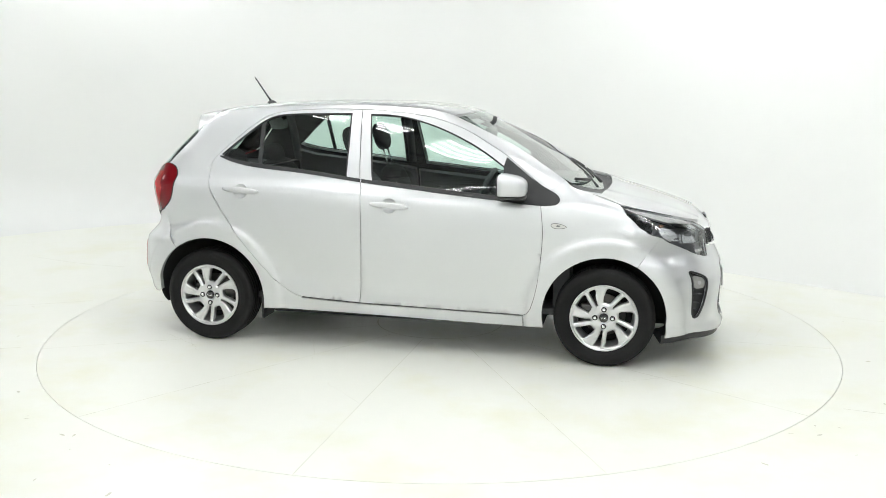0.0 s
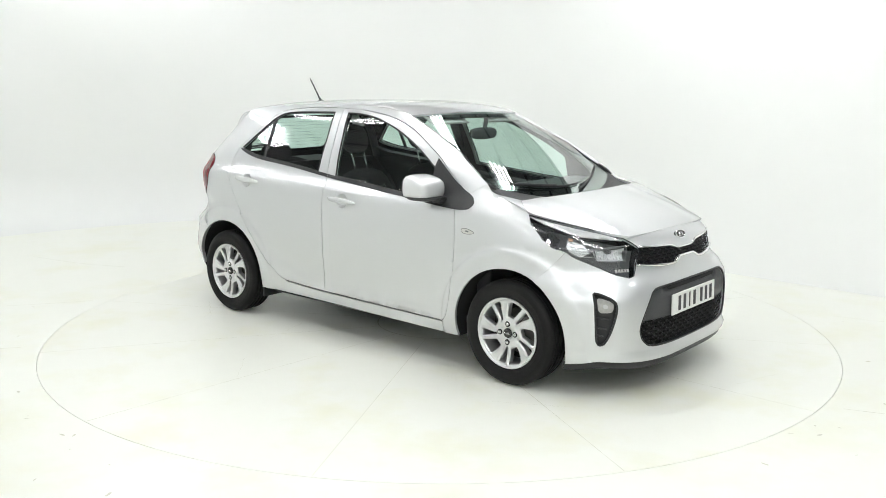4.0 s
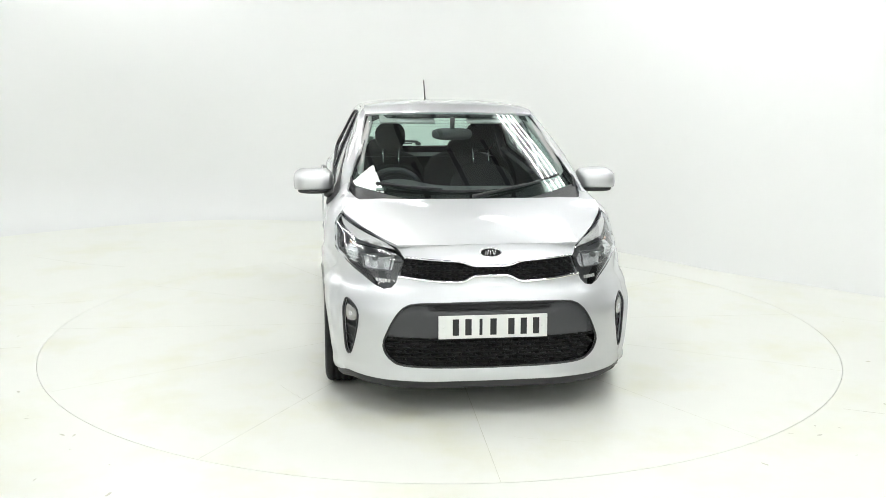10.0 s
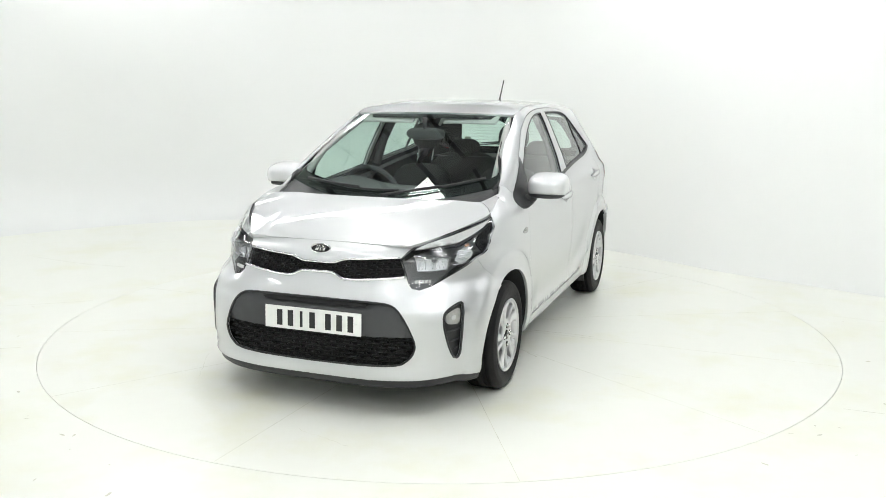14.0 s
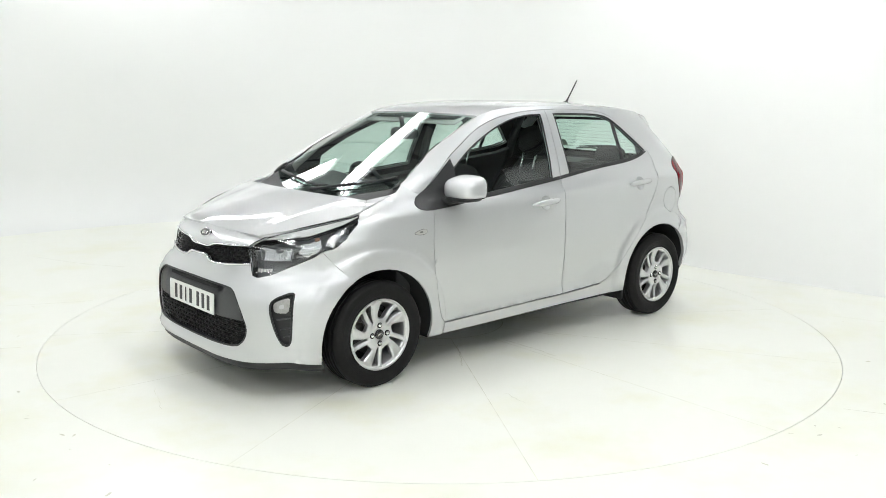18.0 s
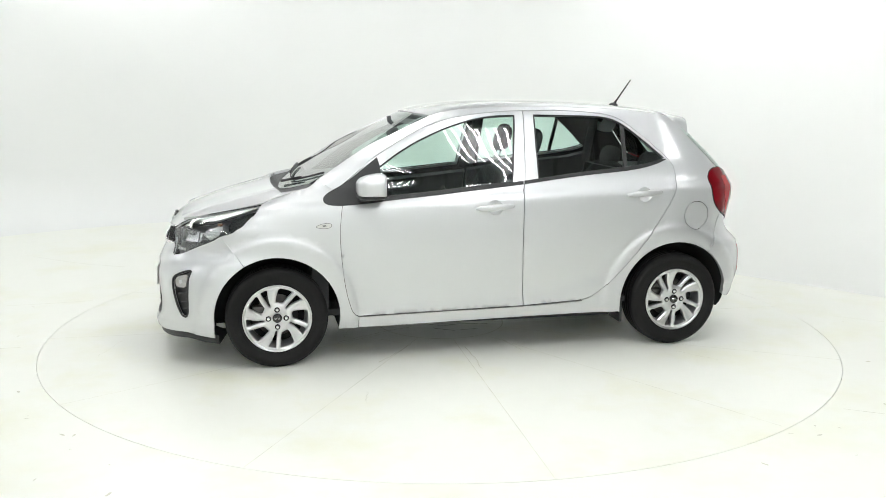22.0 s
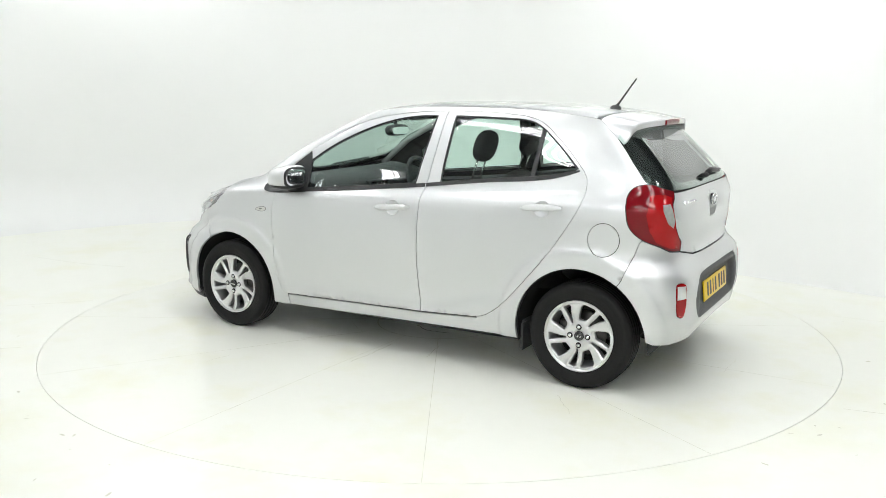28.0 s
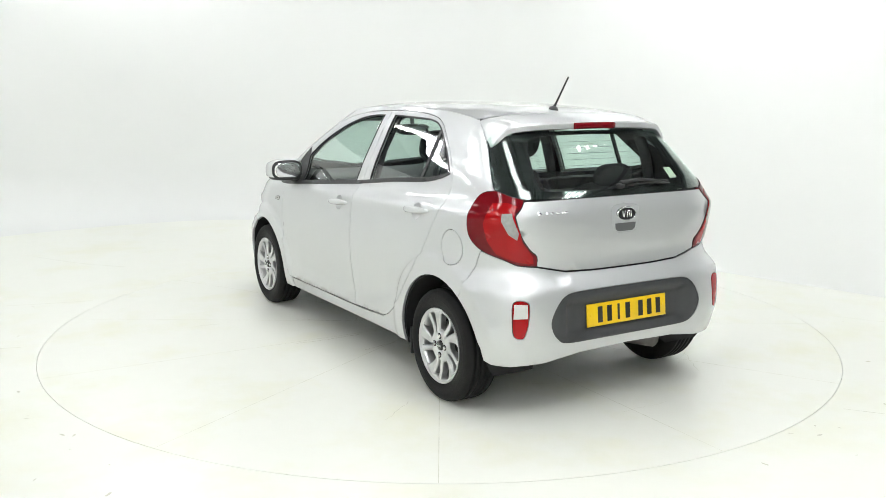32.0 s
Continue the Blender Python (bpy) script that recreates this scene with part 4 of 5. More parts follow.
# ---- headlamps
for side in (1, -1):
    outline = lamp_loop
    deep = lambda u, v: -0.055 * max(0.0, 1 - ((u - S(1.62, 0.72)[0]) / 0.33) ** 2) - 0.012
    lamp = part("headlamp", sheet(shrink(outline, -0.004), side=side, lift=-0.012, depth=0, step=0.025, bulge=deep), M_LAMPGREY, car, "clear headlamp with a grey housing")
    lens = part("lens", sheet(shrink(outline, 0.002), side=side, lift=0.001, depth=0.014, step=0.025), M_LENS, lamp, "clear plastic lens")
    lens.visible_shadow = False
    bm = bmesh.new()
    tube(bm, mirrored(on_skin(dense(outline, 0.02), -0.003), side), 0.003, 6, closed=True)
    part("lamp_rim", bm, M_GLOSSBLACK, lamp, "black rim")
    # dark inner wing towards the tip
    tip = [S(1.285, 0.890), S(1.33, 0.840), S(1.39, 0.790), S(1.44, 0.765), S(1.455, 0.805), S(1.42, 0.842), S(1.36, 0.868)]
    part("lamp_mask", sheet(tip, side=side, lift=-0.016, depth=0, step=0.02), M_GLOSSBLACK, lamp, "black lamp mask")
    # bright light guide along the upper edge
    top = [S(1.275, 0.910), S(1.36, 0.890), S(1.46, 0.866), S(1.53, 0.848), F(0.50, 0.826), F(0.452, 0.800), F(0.50, 0.806), S(1.525, 0.823), S(1.45, 0.846), S(1.36, 0.876)]
    part("light_guide", sheet(top, side=side, lift=-0.008, depth=0.006, step=0.02), M_WHITELENS, lamp, "white daytime light strip")
    bm = bmesh.new()
    tube(bm, mirrored(on_skin([S(1.40, 0.852), S(1.47, 0.828), S(1.54, 0.805), F(0.52, 0.795)], -0.008), side), 0.003, 6)
    part("guide_edge", bm, M_GLOSSBLACK, lamp, "black inner edge")
    # indicator cell with its fins
    cell = [S(1.485, 0.812), S(1.56, 0.79), S(1.595, 0.735), S(1.56, 0.715), S(1.51, 0.74), S(1.49, 0.78)]
    part("indicator_cell", sheet(cell, side=side, lift=-0.022, depth=0.0, step=0.015), M_REFLECTOR, lamp, "bright indicator reflector")
    part("amber_bulb", sheet([S(1.486, 0.815), S(1.507, 0.812), S(1.510, 0.802), S(1.490, 0.804)], side=side, lift=-0.010, depth=0.01, step=0.015), M_AMBER, lamp, "pale amber bulb")
    for k in range(5):
        bm = bmesh.new()
        z = 0.722 + 0.017 * k
        x = 1.548 - 0.011 * k
        tube(bm, mirrored(on_skin([S(x, z + 0.003), S(x + 0.03, z - 0.001), S(x + 0.058, z - 0.001)], -0.010), side), 0.004, 5, flat=0.6)
        part("lamp_fin", bm, M_REFLECTOR, lamp)
    # the main reflector: a bright four-cornered bowl with upright ribs
    bowl = [F(0.618, 0.766), F(0.545, 0.777), F(0.462, 0.782), F(0.484, 0.698), F(0.545, 0.696), F(0.608, 0.700)]
    uc, vc = F(0.540, 0.738)
    cupped = lambda u, v: -0.040 * max(0.0, 1 - ((u - uc) / 0.16) ** 2 - ((v - vc) / 0.055) ** 2)
    bowl_part = part("reflector_bowl", sheet(bowl, side=side, lift=-0.020, depth=0.0, step=0.010, bulge=cupped), M_REFLECTOR, lamp, "bright reflector bowl")
    bm = bmesh.new()
    tube(bm, mirrored(on_skin(dense(bowl, 0.015), -0.017), side), 0.004, 6, closed=True)
    part("bowl_bezel", bm, M_LAMPGREY, bowl_part)
    for y in (0.60, 0.585, 0.57, 0.555, 0.525, 0.51, 0.495):
        bm = bmesh.new()
        tube(bm, mirrored([skin(*F(y, z)) + normal(*F(y, z)) * (-0.019 + cupped(*F(y, z))) for z in np.linspace(0.705, 0.765, 7)], side), 0.0022, 4)
        part("bowl_rib", bm, M_REFLECTOR, bowl_part)
    c = skin(*F(0.540, 0.745)) + Vector((-0.040, 0, 0))
    bm = bmesh.new()
    blob(bm, (c.x, c.y * side, c.z), (0.022, 0.016, 0.013), 2.4)
    part("bulb", bm, M_LAMPGREY, bowl_part, "dark bulb shield")
    for k in range(5):
        y = 0.478 + 0.014 * k
        part("lower_lens", sheet([F(y, 0.660), F(y + 0.010, 0.660), F(y + 0.010, 0.645), F(y, 0.645)], side=side, lift=-0.008, depth=0.003, step=0.01), M_WHITELENS, lamp, "small white lens cell")

# ---- tailgate
gate_half = [B(0.0, 1.043), B(0.3, 1.043), B(0.555, 1.041)] + tail_in[1:] + [B(0.36, 0.706), B(0.18, 0.699), B(0.0, 0.698)]
gate = part("tailgate", sheet(shrink(open_both(gate_half), GAP), step=0.03), M_PAINT, car, "silver tailgate")
# near-black backing that darkens the tailgate's shut lines
part("gate_inner", sheet(shrink(open_both(gate_half), -0.03), lift=-0.02, depth=0, step=0.06), M_GAP, gate, "near-black inner tailgate, stands in for shade in the shut lines")
glass_half = [B(0.0, 1.350), B(0.3, 1.347), B(0.46, 1.335), S(-1.302, 1.322), S(-1.300, 1.304), S(-1.333, 1.268), S(-1.394, 1.198), S(-1.485, 1.094), S(-1.507, 1.088), B(0.617, 1.073), B(0.556, 1.052), B(0.3, 1.047), B(0.0, 1.047)]
pane = part("rear_window", sheet(open_both(glass_half), step=0.04, depth=0.004, lift=-0.001), M_GLASS, gate, "rear window glass with a black border")
pane.visible_shadow = False
clear_half = [B(0.0, 1.330), B(0.30, 1.327), B(0.385, 1.31), B(0.42, 1.26), B(0.455, 1.15), B(0.455, 1.095), B(0.43, 1.082), B(0.2, 1.078), B(0.0, 1.077)]
part("window_border", sheet(shrink(open_both(glass_half), 0.001), [open_both(clear_half)], step=0.04, depth=0.0, lift=-0.006), M_GLOSSBLACK, pane, "black window border")
bm = bmesh.new()
for z in np.arange(1.11, 1.32, 0.027):
    tube(bm, on_skin([B(y, z) for y in np.linspace(-0.40, 0.40, 12)], -0.010), 0.0008, 3)
part("heater_wires", bm, M_TRIM, pane, "fine heater wires")
part("paper_label", sheet([B(-0.375, 1.160), B(-0.425, 1.160), B(-0.432, 1.110), B(-0.378, 1.110)], lift=-0.008, depth=0, step=0.03), M_LABELGREEN, pane, "small pale paper label")
# rear wiper
bm = bmesh.new()
blob(bm, skin(*B(0.0, 1.078)) + normal(*B(0.0, 1.078)) * 0.015, (0.016, 0.024, 0.014), 2.6)
tube(bm, on_skin([B(0.0, 1.085), B(-0.12, 1.094), B(-0.31, 1.082)], 0.028), [0.012, 0.010, 0.005], 6)
tube(bm, on_skin([B(-0.05, 1.080), B(-0.18, 1.087), B(-0.33, 1.078)], 0.012), 0.006, 6)
part("rear_wiper", bm, M_TRIM, gate, "black rear wiper")
oval_badge(-1.668, 0.957, 0.060, 0.032, -1, gate, 0)
rim = [B(0.085, 0.99), B(0.05, 1.004), B(0.0, 1.006), B(-0.05, 1.004), B(-0.085, 0.99), B(-0.078, 0.90), B(-0.068, 0.875), B(-0.045, 0.864), B(0.045, 0.864), B(0.068, 0.875), B(0.078, 0.90)]
bm = bmesh.new()
tube(bm, on_skin(dense(rim, 0.02), 0.0), 0.0030, 6, closed=True)
gate_handle = part("gate_handle", bm, M_PAINT, gate, "silver handle recess")
# no hollow here: a flat grey patch carries its shade as colour
part("pocket_shade", sheet([B(0.066, 0.912), B(-0.066, 0.912), B(-0.063, 0.885), B(-0.045, 0.872), B(0.045, 0.872), B(0.063, 0.885)], lift=0.0012, depth=0.0, step=0.02), M_LAMPGREY, gate_handle, "dark flat patch painted as the shade in the handle hollow")
# plain bars where the model script sits
bm = bmesh.new()
y = 0.50
for k, (w, h) in enumerate(((0.024, 0.030), (0.006, 0.03), (0.022, 0.020), (0.024, 0.020), (0.022, 0.020), (0.010, 0.028), (0.024, 0.020))):
    p = B(y - w / 2, 0.985)
    a, n = skin(*p), normal(*p)
    tube(bm, [a + n * 0.001 + Vector((0, w / 2 - 0.003, 0)), a + n * 0.001 - Vector((0, w / 2 - 0.003, 0))], h * 0.42, 4, flat=0.9)
    y -= w + 0.005
part("script_bars", bm, M_CHROME, gate, "plain chrome bars")

# ---- spoiler over the rear window
bm = bmesh.new()
rows = []
for kk in np.linspace(-1.0, 1.0, 47):
    k = abs(kk)
    xe = -1.412 + 0.082 * k ** 2.6
    drop = 0.078 * max(0.0, (k - 0.80) / 0.20) ** 2
    line = []
    for i, x in enumerate(np.linspace(-1.196, xe, 9)):
        p = roof_at(x, kk * 0.541)
        p.y = kk * (0.545 + 0.032 * i / 8)
        line.append(p)
    e = line[-1]
    line += [e + Vector((-0.006, 0, -0.008)), e + Vector((-0.004, 0, -0.030)), e + Vector((0.010, 0, -0.036)), e + Vector((0.07, 0, -0.034)), e + Vector((0.12, 0, -0.02))]
    for i, p in enumerate(line):
        p.z -= drop * min(i / 8, 1.0)
    rows.append([bm.verts.new(p) for p in line])
for A, C in zip(rows, rows[1:]):
    for k in range(len(A) - 1):
        bm.faces.new((A[k], A[k + 1], C[k + 1], C[k]))
for r in (rows[0], rows[-1]):
    bm.faces.new(r)
bmesh.ops.recalc_face_normals(bm, faces=bm.faces[:])
for e in bm.edges:
    if len(e.link_faces) == 2 and e.link_faces[0].normal.angle(e.link_faces[1].normal, 0) > 0.7:
        e.smooth = False
spoiler = part("spoiler", bm, M_PAINT, gate, "silver roof spoiler")
bm = bmesh.new()
rows = []
for y in np.linspace(-0.135, 0.135, 17):
    e = roof_at(-1.412, y)
    rows.append([bm.verts.new(e + Vector((dx, 0, dz))) for dx, dz in ((-0.004, -0.002), (-0.010, -0.008), (-0.010, -0.028), (-0.003, -0.033))])
for A, C in zip(rows, rows[1:]):
    for k in range(3):
        bm.faces.new((A[k], A[k + 1], C[k + 1], C[k]))
bm.faces.new(rows[0]), bm.faces.new(rows[-1])
bmesh.ops.recalc_face_normals(bm, faces=bm.faces[:])
part("brake_light", bm, M_RED, gate, "red high brake light")

# ---- tail lamps
for side in (1, -1):
    outline = tail_loop
    lamp = part("tail_lamp", sheet(shrink(outline, 0.002), side=side, lift=0.004, depth=0.025, step=0.02), M_RED, car, "dark red wrap-around tail lamp")
    bright = [S(-1.515, 1.03), B(0.62, 1.035), B(0.585, 1.018), B(0.60, 0.99), B(0.598, 0.90), B(0.588, 0.852), B(0.560, 0.815), B(0.535, 0.785), B(0.530, 0.75), B(0.60, 0.76), S(-1.555, 0.80), S(-1.53, 0.86), S(-1.515, 0.94)]
    part("brake_band", sheet(bright, side=side, lift=0.0055, depth=0.002, step=0.02), M_BRIGHTRED, lamp, "bright red brake lens")
    clear = [B(0.606, 0.988), B(0.640, 0.985), B(0.648, 0.955), B(0.646, 0.895), B(0.612, 0.868), B(0.604, 0.90)]
    part("reversing_lens", sheet(clear, side=side, lift=0.007, depth=0.003, step=0.015), M_CLEARGREY, lamp, "clear reversing lens")
    bm = bmesh.new()
    tube(bm, mirrored(on_skin(dense(outline, 0.02), -0.001), side), 0.004, 6, closed=True)
    part("lamp_rim", bm, M_GAP, lamp, "dark seam")
    part("lamp_back", sheet(shrink(outline, -0.01), side=side, lift=-0.032, depth=0, step=0.04), M_GAP, lamp, "dark lamp back")

# ---- rear bumper
def shelf(u, v):
    """A ledge across the bumper, above the plate panel."""
    return 0.012 * ramp(0.600, 0.622, v) * (1 - ramp(0.63, 0.70, v)) * ramp(0.85, 0.65, abs(u - UR)) - 0.006 * ramp(0.39, 0.35, v)


panel_rear = [B(0.0, 0.614), B(0.2, 0.614), B(0.35, 0.611), B(0.41, 0.597), B(0.455, 0.555), B(0.487, 0.49), B(0.478, 0.44), B(0.445, 0.397), B(0.385, 0.371), B(0.2, 0.368), B(0.0, 0.368)]
panel_rear = softened(panel_rear)
reflect = rounded([B(0.668, 0.590), B(0.602, 0.586), B(0.603, 0.50), B(0.616, 0.44), B(0.630, 0.418), B(0.668, 0.430), B(0.677, 0.50)])
half = [B(0.0, 0.693), B(0.18, 0.694), B(0.36, 0.701), B(0.512, 0.732), B(0.60, 0.742), S(-1.572, 0.771), S(-1.50, 0.808), S(-1.49, 0.80), S(-1.468, 0.734), S(-1.430, 0.63)]
half += arc(1, 126, 180) + [S(-1.575, 0.275), S(-1.64, 0.270), B(0.62, 0.272), B(0.5, 0.280), B(0.42, 0.295), B(0.3, 0.312), B(0.0, 0.320)]
rear_bumper = part("rear_bumper", sheet(shrink(both(half), 0.0015), [open_both(panel_rear), reflect, [other(p) for p in reflect]], step=0.024, depth=0.022, bulge=shelf, creases=CREASES + [other(p) for p in CREASES]), M_PAINT, car, "silver rear bumper")


def plate_well(u, v):
    y = (u - UR) / KU * 0.75
    a = min(max((0.36 - abs(y) * 1.0) / 0.03, 0), 1)
    b = min(max((0.575 - v) / 0.02, 0), 1) * min(max((v - 0.385) / 0.02, 0), 1)
    return -0.030 * a * b


part("plate_surround", sheet(open_both(panel_rear), lift=-0.004, depth=0.02, step=0.02, bulge=plate_well), M_GREYTRIM, rear_bumper, "dark grey plastic panel round the number plate")
number_plate(-1.706, 0.482, 6, -1, M_PLATEYELLOW, rear_bumper, "yellow number plate with plain dark bars")
for side in (1, -1):
    r = part("rear_reflector", sheet(shrink(reflect, 0.003), side=side, lift=0.002, depth=0.015, step=0.02), M_BRIGHTRED, rear_bumper, "red bumper reflector")
    if side > 0:
        part("reversing_lamp", sheet([B(0.666, 0.582), B(0.608, 0.578), B(0.609, 0.515), B(0.671, 0.515)], side=side, lift=0.004, depth=0.003, step=0.015), M_WHITELENS, r, "clear upper half")
part("bumper_back", sheet(shrink(both(half), 0.035), [], lift=-0.05, depth=0, step=0.08), M_GAP, rear_bumper, "dark inner bumper")

# ---------------------------------------------------------------- wheels
WHEEL_R = 0.285


def wheel_meshes():
    out = {}
    bm = bmesh.new()     # tyre: tread, shoulders, bulged side wall; y grows outwards
    prof = [(0.186, -0.085), (0.200, -0.092), (0.235, -0.096), (0.262, -0.090), (0.277, -0.078), (0.2835, -0.066)]
    for a in (-0.045, -0.016, 0.016, 0.045):
        prof += [(0.285, a - 0.006), (0.2785, a - 0.004), (0.2785, a + 0.004), (0.285, a + 0.006)]
    prof += [(0.2835, 0.066), (0.277, 0.078), (0.268, 0.086), (0.262, 0.0895), (0.2595, 0.0895), (0.240, 0.0955), (0.2385, 0.0945), (0.212, 0.0940), (0.2105, 0.0925), (0.200, 0.0895), (0.190, 0.084), (0.186, 0.078)]
    lathe(bm, prof, 72)
    bmesh.ops.recalc_face_normals(bm, faces=bm.faces[:])
    out["tyre"] = (bm, M_RUBBER)
    bm = bmesh.new()     # rim: flange, lip and barrel
    lathe(bm, [(0.182, -0.085), (0.190, -0.088), (0.176, -0.07), (0.170, 0.03), (0.172, 0.062), (0.176, 0.072), (0.183, 0.080), (0.1905, 0.084), (0.1915, 0.0895), (0.189, 0.0915), (0.183, 0.0885), (0.179, 0.082), (0.172, 0.079), (0.168, 0.068), (0.160, 0.02), (0.16, -0.07)], 72)
    bmesh.ops.recalc_face_normals(bm, faces=bm.faces[:])
    out["rim"] = (bm, M_ALLOY)
    # the face: five U-shaped openings and five narrow ones between them leave ten bent spokes
    holes = []
    for k in range(5):
        wide = [(0.086, 0.012), (0.091, 0.0205), (0.107, 0.0265), (0.135, 0.033), (0.158, 0.039), (0.169, 0.036), (0.1725, 0.022)]
        slim = [(0.074, 0.003), (0.080, 0.0055), (0.10, 0.0075), (0.13, 0.0125), (0.158, 0.019), (0.169, 0.018), (0.1715, 0.010)]
        for a0, twist, form in ((9.0, 9.0, wide), (42.0, 5.0, slim)):
            loop = []
            for r, h in form + [(r, -h) for r, h in form[::-1]]:
                a = radians(a0 + 72.0 * k + twist * (r - 0.085) / 0.08) + h / r
                loop.append((r * math.cos(a), -r * math.sin(a)))
            holes.append(rounded(loop, 0.005))
    rim_pts = np.array([p for h in holes for p in h])
    outer = [(0.180 * math.cos(a), 0.180 * math.sin(a)) for a in np.linspace(0, math.tau, 110, endpoint=False)]

    def face_at(u, v):
        r = math.hypot(u, v)
        t = min(max((r - 0.060) / 0.12, 0.0), 1.0)
        return Vector((v, 0.0745 - 0.007 * math.sin(math.pi * t) + 0.008 * t, u))

    def face_relief(u, v):
        # spokes crown up between the openings, with a groove along their middle
        d = float(np.min(np.hypot(rim_pts[:, 0] - u, rim_pts[:, 1] - v)))
        r = math.hypot(u, v)
        crown = 0.0075 * ramp(0.0, 0.010, d) - 0.0030 * ramp(0.010, 0.016, d) * ramp(0.085, 0.10, r)
        return crown * ramp(0.180, 0.172, r) if r > 0.05 else 0.0055 * ramp(0.030, 0.034, r)
    bm = sheet(outer, holes, at=face_at, step=0.0062, depth=0.030, bulge=face_relief)
    out["rim_face"] = (bm, M_ALLOY)
    bm = bmesh.new()
    lathe(bm, [(0.0, 0.0845), (0.018, 0.084), (0.025, 0.082), (0.027, 0.070)], 28)
    bmesh.ops.recalc_face_normals(bm, faces=bm.faces[:])
    out["centre_cap"] = (bm, M_GLOSSBLACK)
    bm = bmesh.new()
    for x in (-0.012, -0.004, 0.005, 0.013):
        tube(bm, [(x - 0.002, 0.0845, -0.006), (x + 0.002, 0.0845, 0.006)], 0.0022, 4)
    out["cap_bars"] = (bm, M_CHROME)
    bm = bmesh.new()
    lathe(bm, [(0.0, 0.086), (0.0065, 0.0855), (0.0095, 0.083), (0.0105, 0.06)], 12)
    bmesh.ops.recalc_face_normals(bm, faces=bm.faces[:])
    out["wheel_nut"] = (bm, M_CHROME)
    # near-black disc under each nut, painted as the shade in its pocket
    bm = bmesh.new()
    lathe(bm, [(0.0, 0.0826), (0.0150, 0.0826), (0.0165, 0.0780)], 20)
    bmesh.ops.recalc_face_normals(bm, faces=bm.faces[:])
    out["nut_pocket_shade"] = (bm, M_GAP)
    bm = bmesh.new()
    lathe(bm, [(0.0, 0.03), (0.055, 0.03), (0.060, 0.012), (0.062, 0.0), (0.118, 0.0), (0.120, -0.004), (0.118, -0.02), (0.0, -0.02)], 40)
    bmesh.ops.recalc_face_normals(bm, faces=bm.faces[:])
    out["brake_disc"] = (bm, M_BRAKE)
    # near-black disc added behind the spokes, standing in for shade inside the wheel
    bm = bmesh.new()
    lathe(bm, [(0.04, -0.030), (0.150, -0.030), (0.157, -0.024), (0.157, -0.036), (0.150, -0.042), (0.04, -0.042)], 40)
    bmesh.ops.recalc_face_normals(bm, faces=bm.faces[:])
    out["spoke_shade_disc"] = (bm, M_GAP)
    bm = bmesh.new()
    box(bm, (0.055, -0.03, -0.06), (0.135, 0.02, 0.06), 0.012)
    out["brake_caliper"] = (bm, M_BRAKE)
    done = {}
    for k, (bm, mat) in out.items():
        me = bpy.data.meshes.new(k)
        for f in bm.faces:
            f.smooth = True
        bm.to_mesh(me)
        bm.free()
        me.materials.append(mat)
        done[k] = me
    return done


W_MESH = wheel_meshes()
W_LABEL = {"tyre": "black rubber tyre", "rim": "silver alloy rim", "rim_face": "silver alloy wheel face with ten bent spokes", "centre_cap": "black centre cap", "wheel_nut": "steel wheel nut", "brake_disc": "steel brake disc", "cap_bars": "plain chrome bars", "spoke_shade_disc": "near-black disc standing in for the shade behind the spokes"}
for cx, spin in ((1.2, 0.0), (-1.2, 0.0)):
    for side in (1, -1):
        hub = link("wheel", W_MESH["brake_disc"], M_BRAKE, car, "alloy wheel with a black tyre")
        hub.matrix_basis = Matrix.Translation(SHIFT) @ pose(cx, side * 0.693, WHEEL_R, 0, 0, 0 if side > 0 else 180) @ pose(0, 0, 0, 0, spin, 0)
        for k in ("tyre", "rim", "rim_face", "centre_cap", "cap_bars", "brake_caliper", "spoke_shade_disc"):
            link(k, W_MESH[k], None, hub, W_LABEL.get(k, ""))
        for q in range(4):
            a = math.tau * (q + 0.5) / 4 + 0.78
            n = link("wheel_nut", W_MESH["wheel_nut"], None, hub, W_LABEL["wheel_nut"])
            n.location = (0.049 * math.cos(a), 0.003, 0.049 * math.sin(a))
            n = link("nut_pocket_shade", W_MESH["nut_pocket_shade"], None, hub)
            n.location = (0.049 * math.cos(a), 0.0, 0.049 * math.sin(a))

# wheel arch liners and the underside
for (cx, cz, r), nm in zip(ARCH, ("front", "rear")):
    for side in (1, -1):
        bm = bmesh.new()
        rows = []
        for a in np.linspace(-14, 194, 40):
            c, s = math.cos(radians(a)), math.sin(radians(a))
            zz = cz + s * (r + 0.004)
            edge = abs(skin(*S(cx + c * (r + 0.004), max(zz, 0.15))).y) - 0.012
            rows.append([bm.verts.new((cx + c * (r + d), side * y, cz + s * (r + d))) for y, d in ((edge, 0.006), (min(0.70, edge - 0.02), 0.008), (0.45, 0.008))] + [bm.verts.new((cx + c * 0.05, side * 0.45, cz + s * 0.05))])
        for A, C in zip(rows, rows[1:]):
            for k in range(3):
                bm.faces.new((A[k], A[k + 1], C[k + 1], C[k]))
        part("arch_liner", bm, M_GAP, car, "black wheel arch liner")
bm = bmesh.new()
box(bm, (-0.82, -0.70, 0.185), (0.83, 0.70, 0.25), 0.02)
box(bm, (-1.40, -0.44, 0.24), (1.60, 0.44, 0.28), 0.02)
box(bm, (1.45, -0.45, 0.185), (1.75, 0.45, 0.24), 0.02)
box(bm, (-1.60, -0.45, 0.36), (-1.38, 0.45, 0.40), 0.01)
underside = part("underside", bm, M_GAP, car, "dark underside")
bm = bmesh.new()
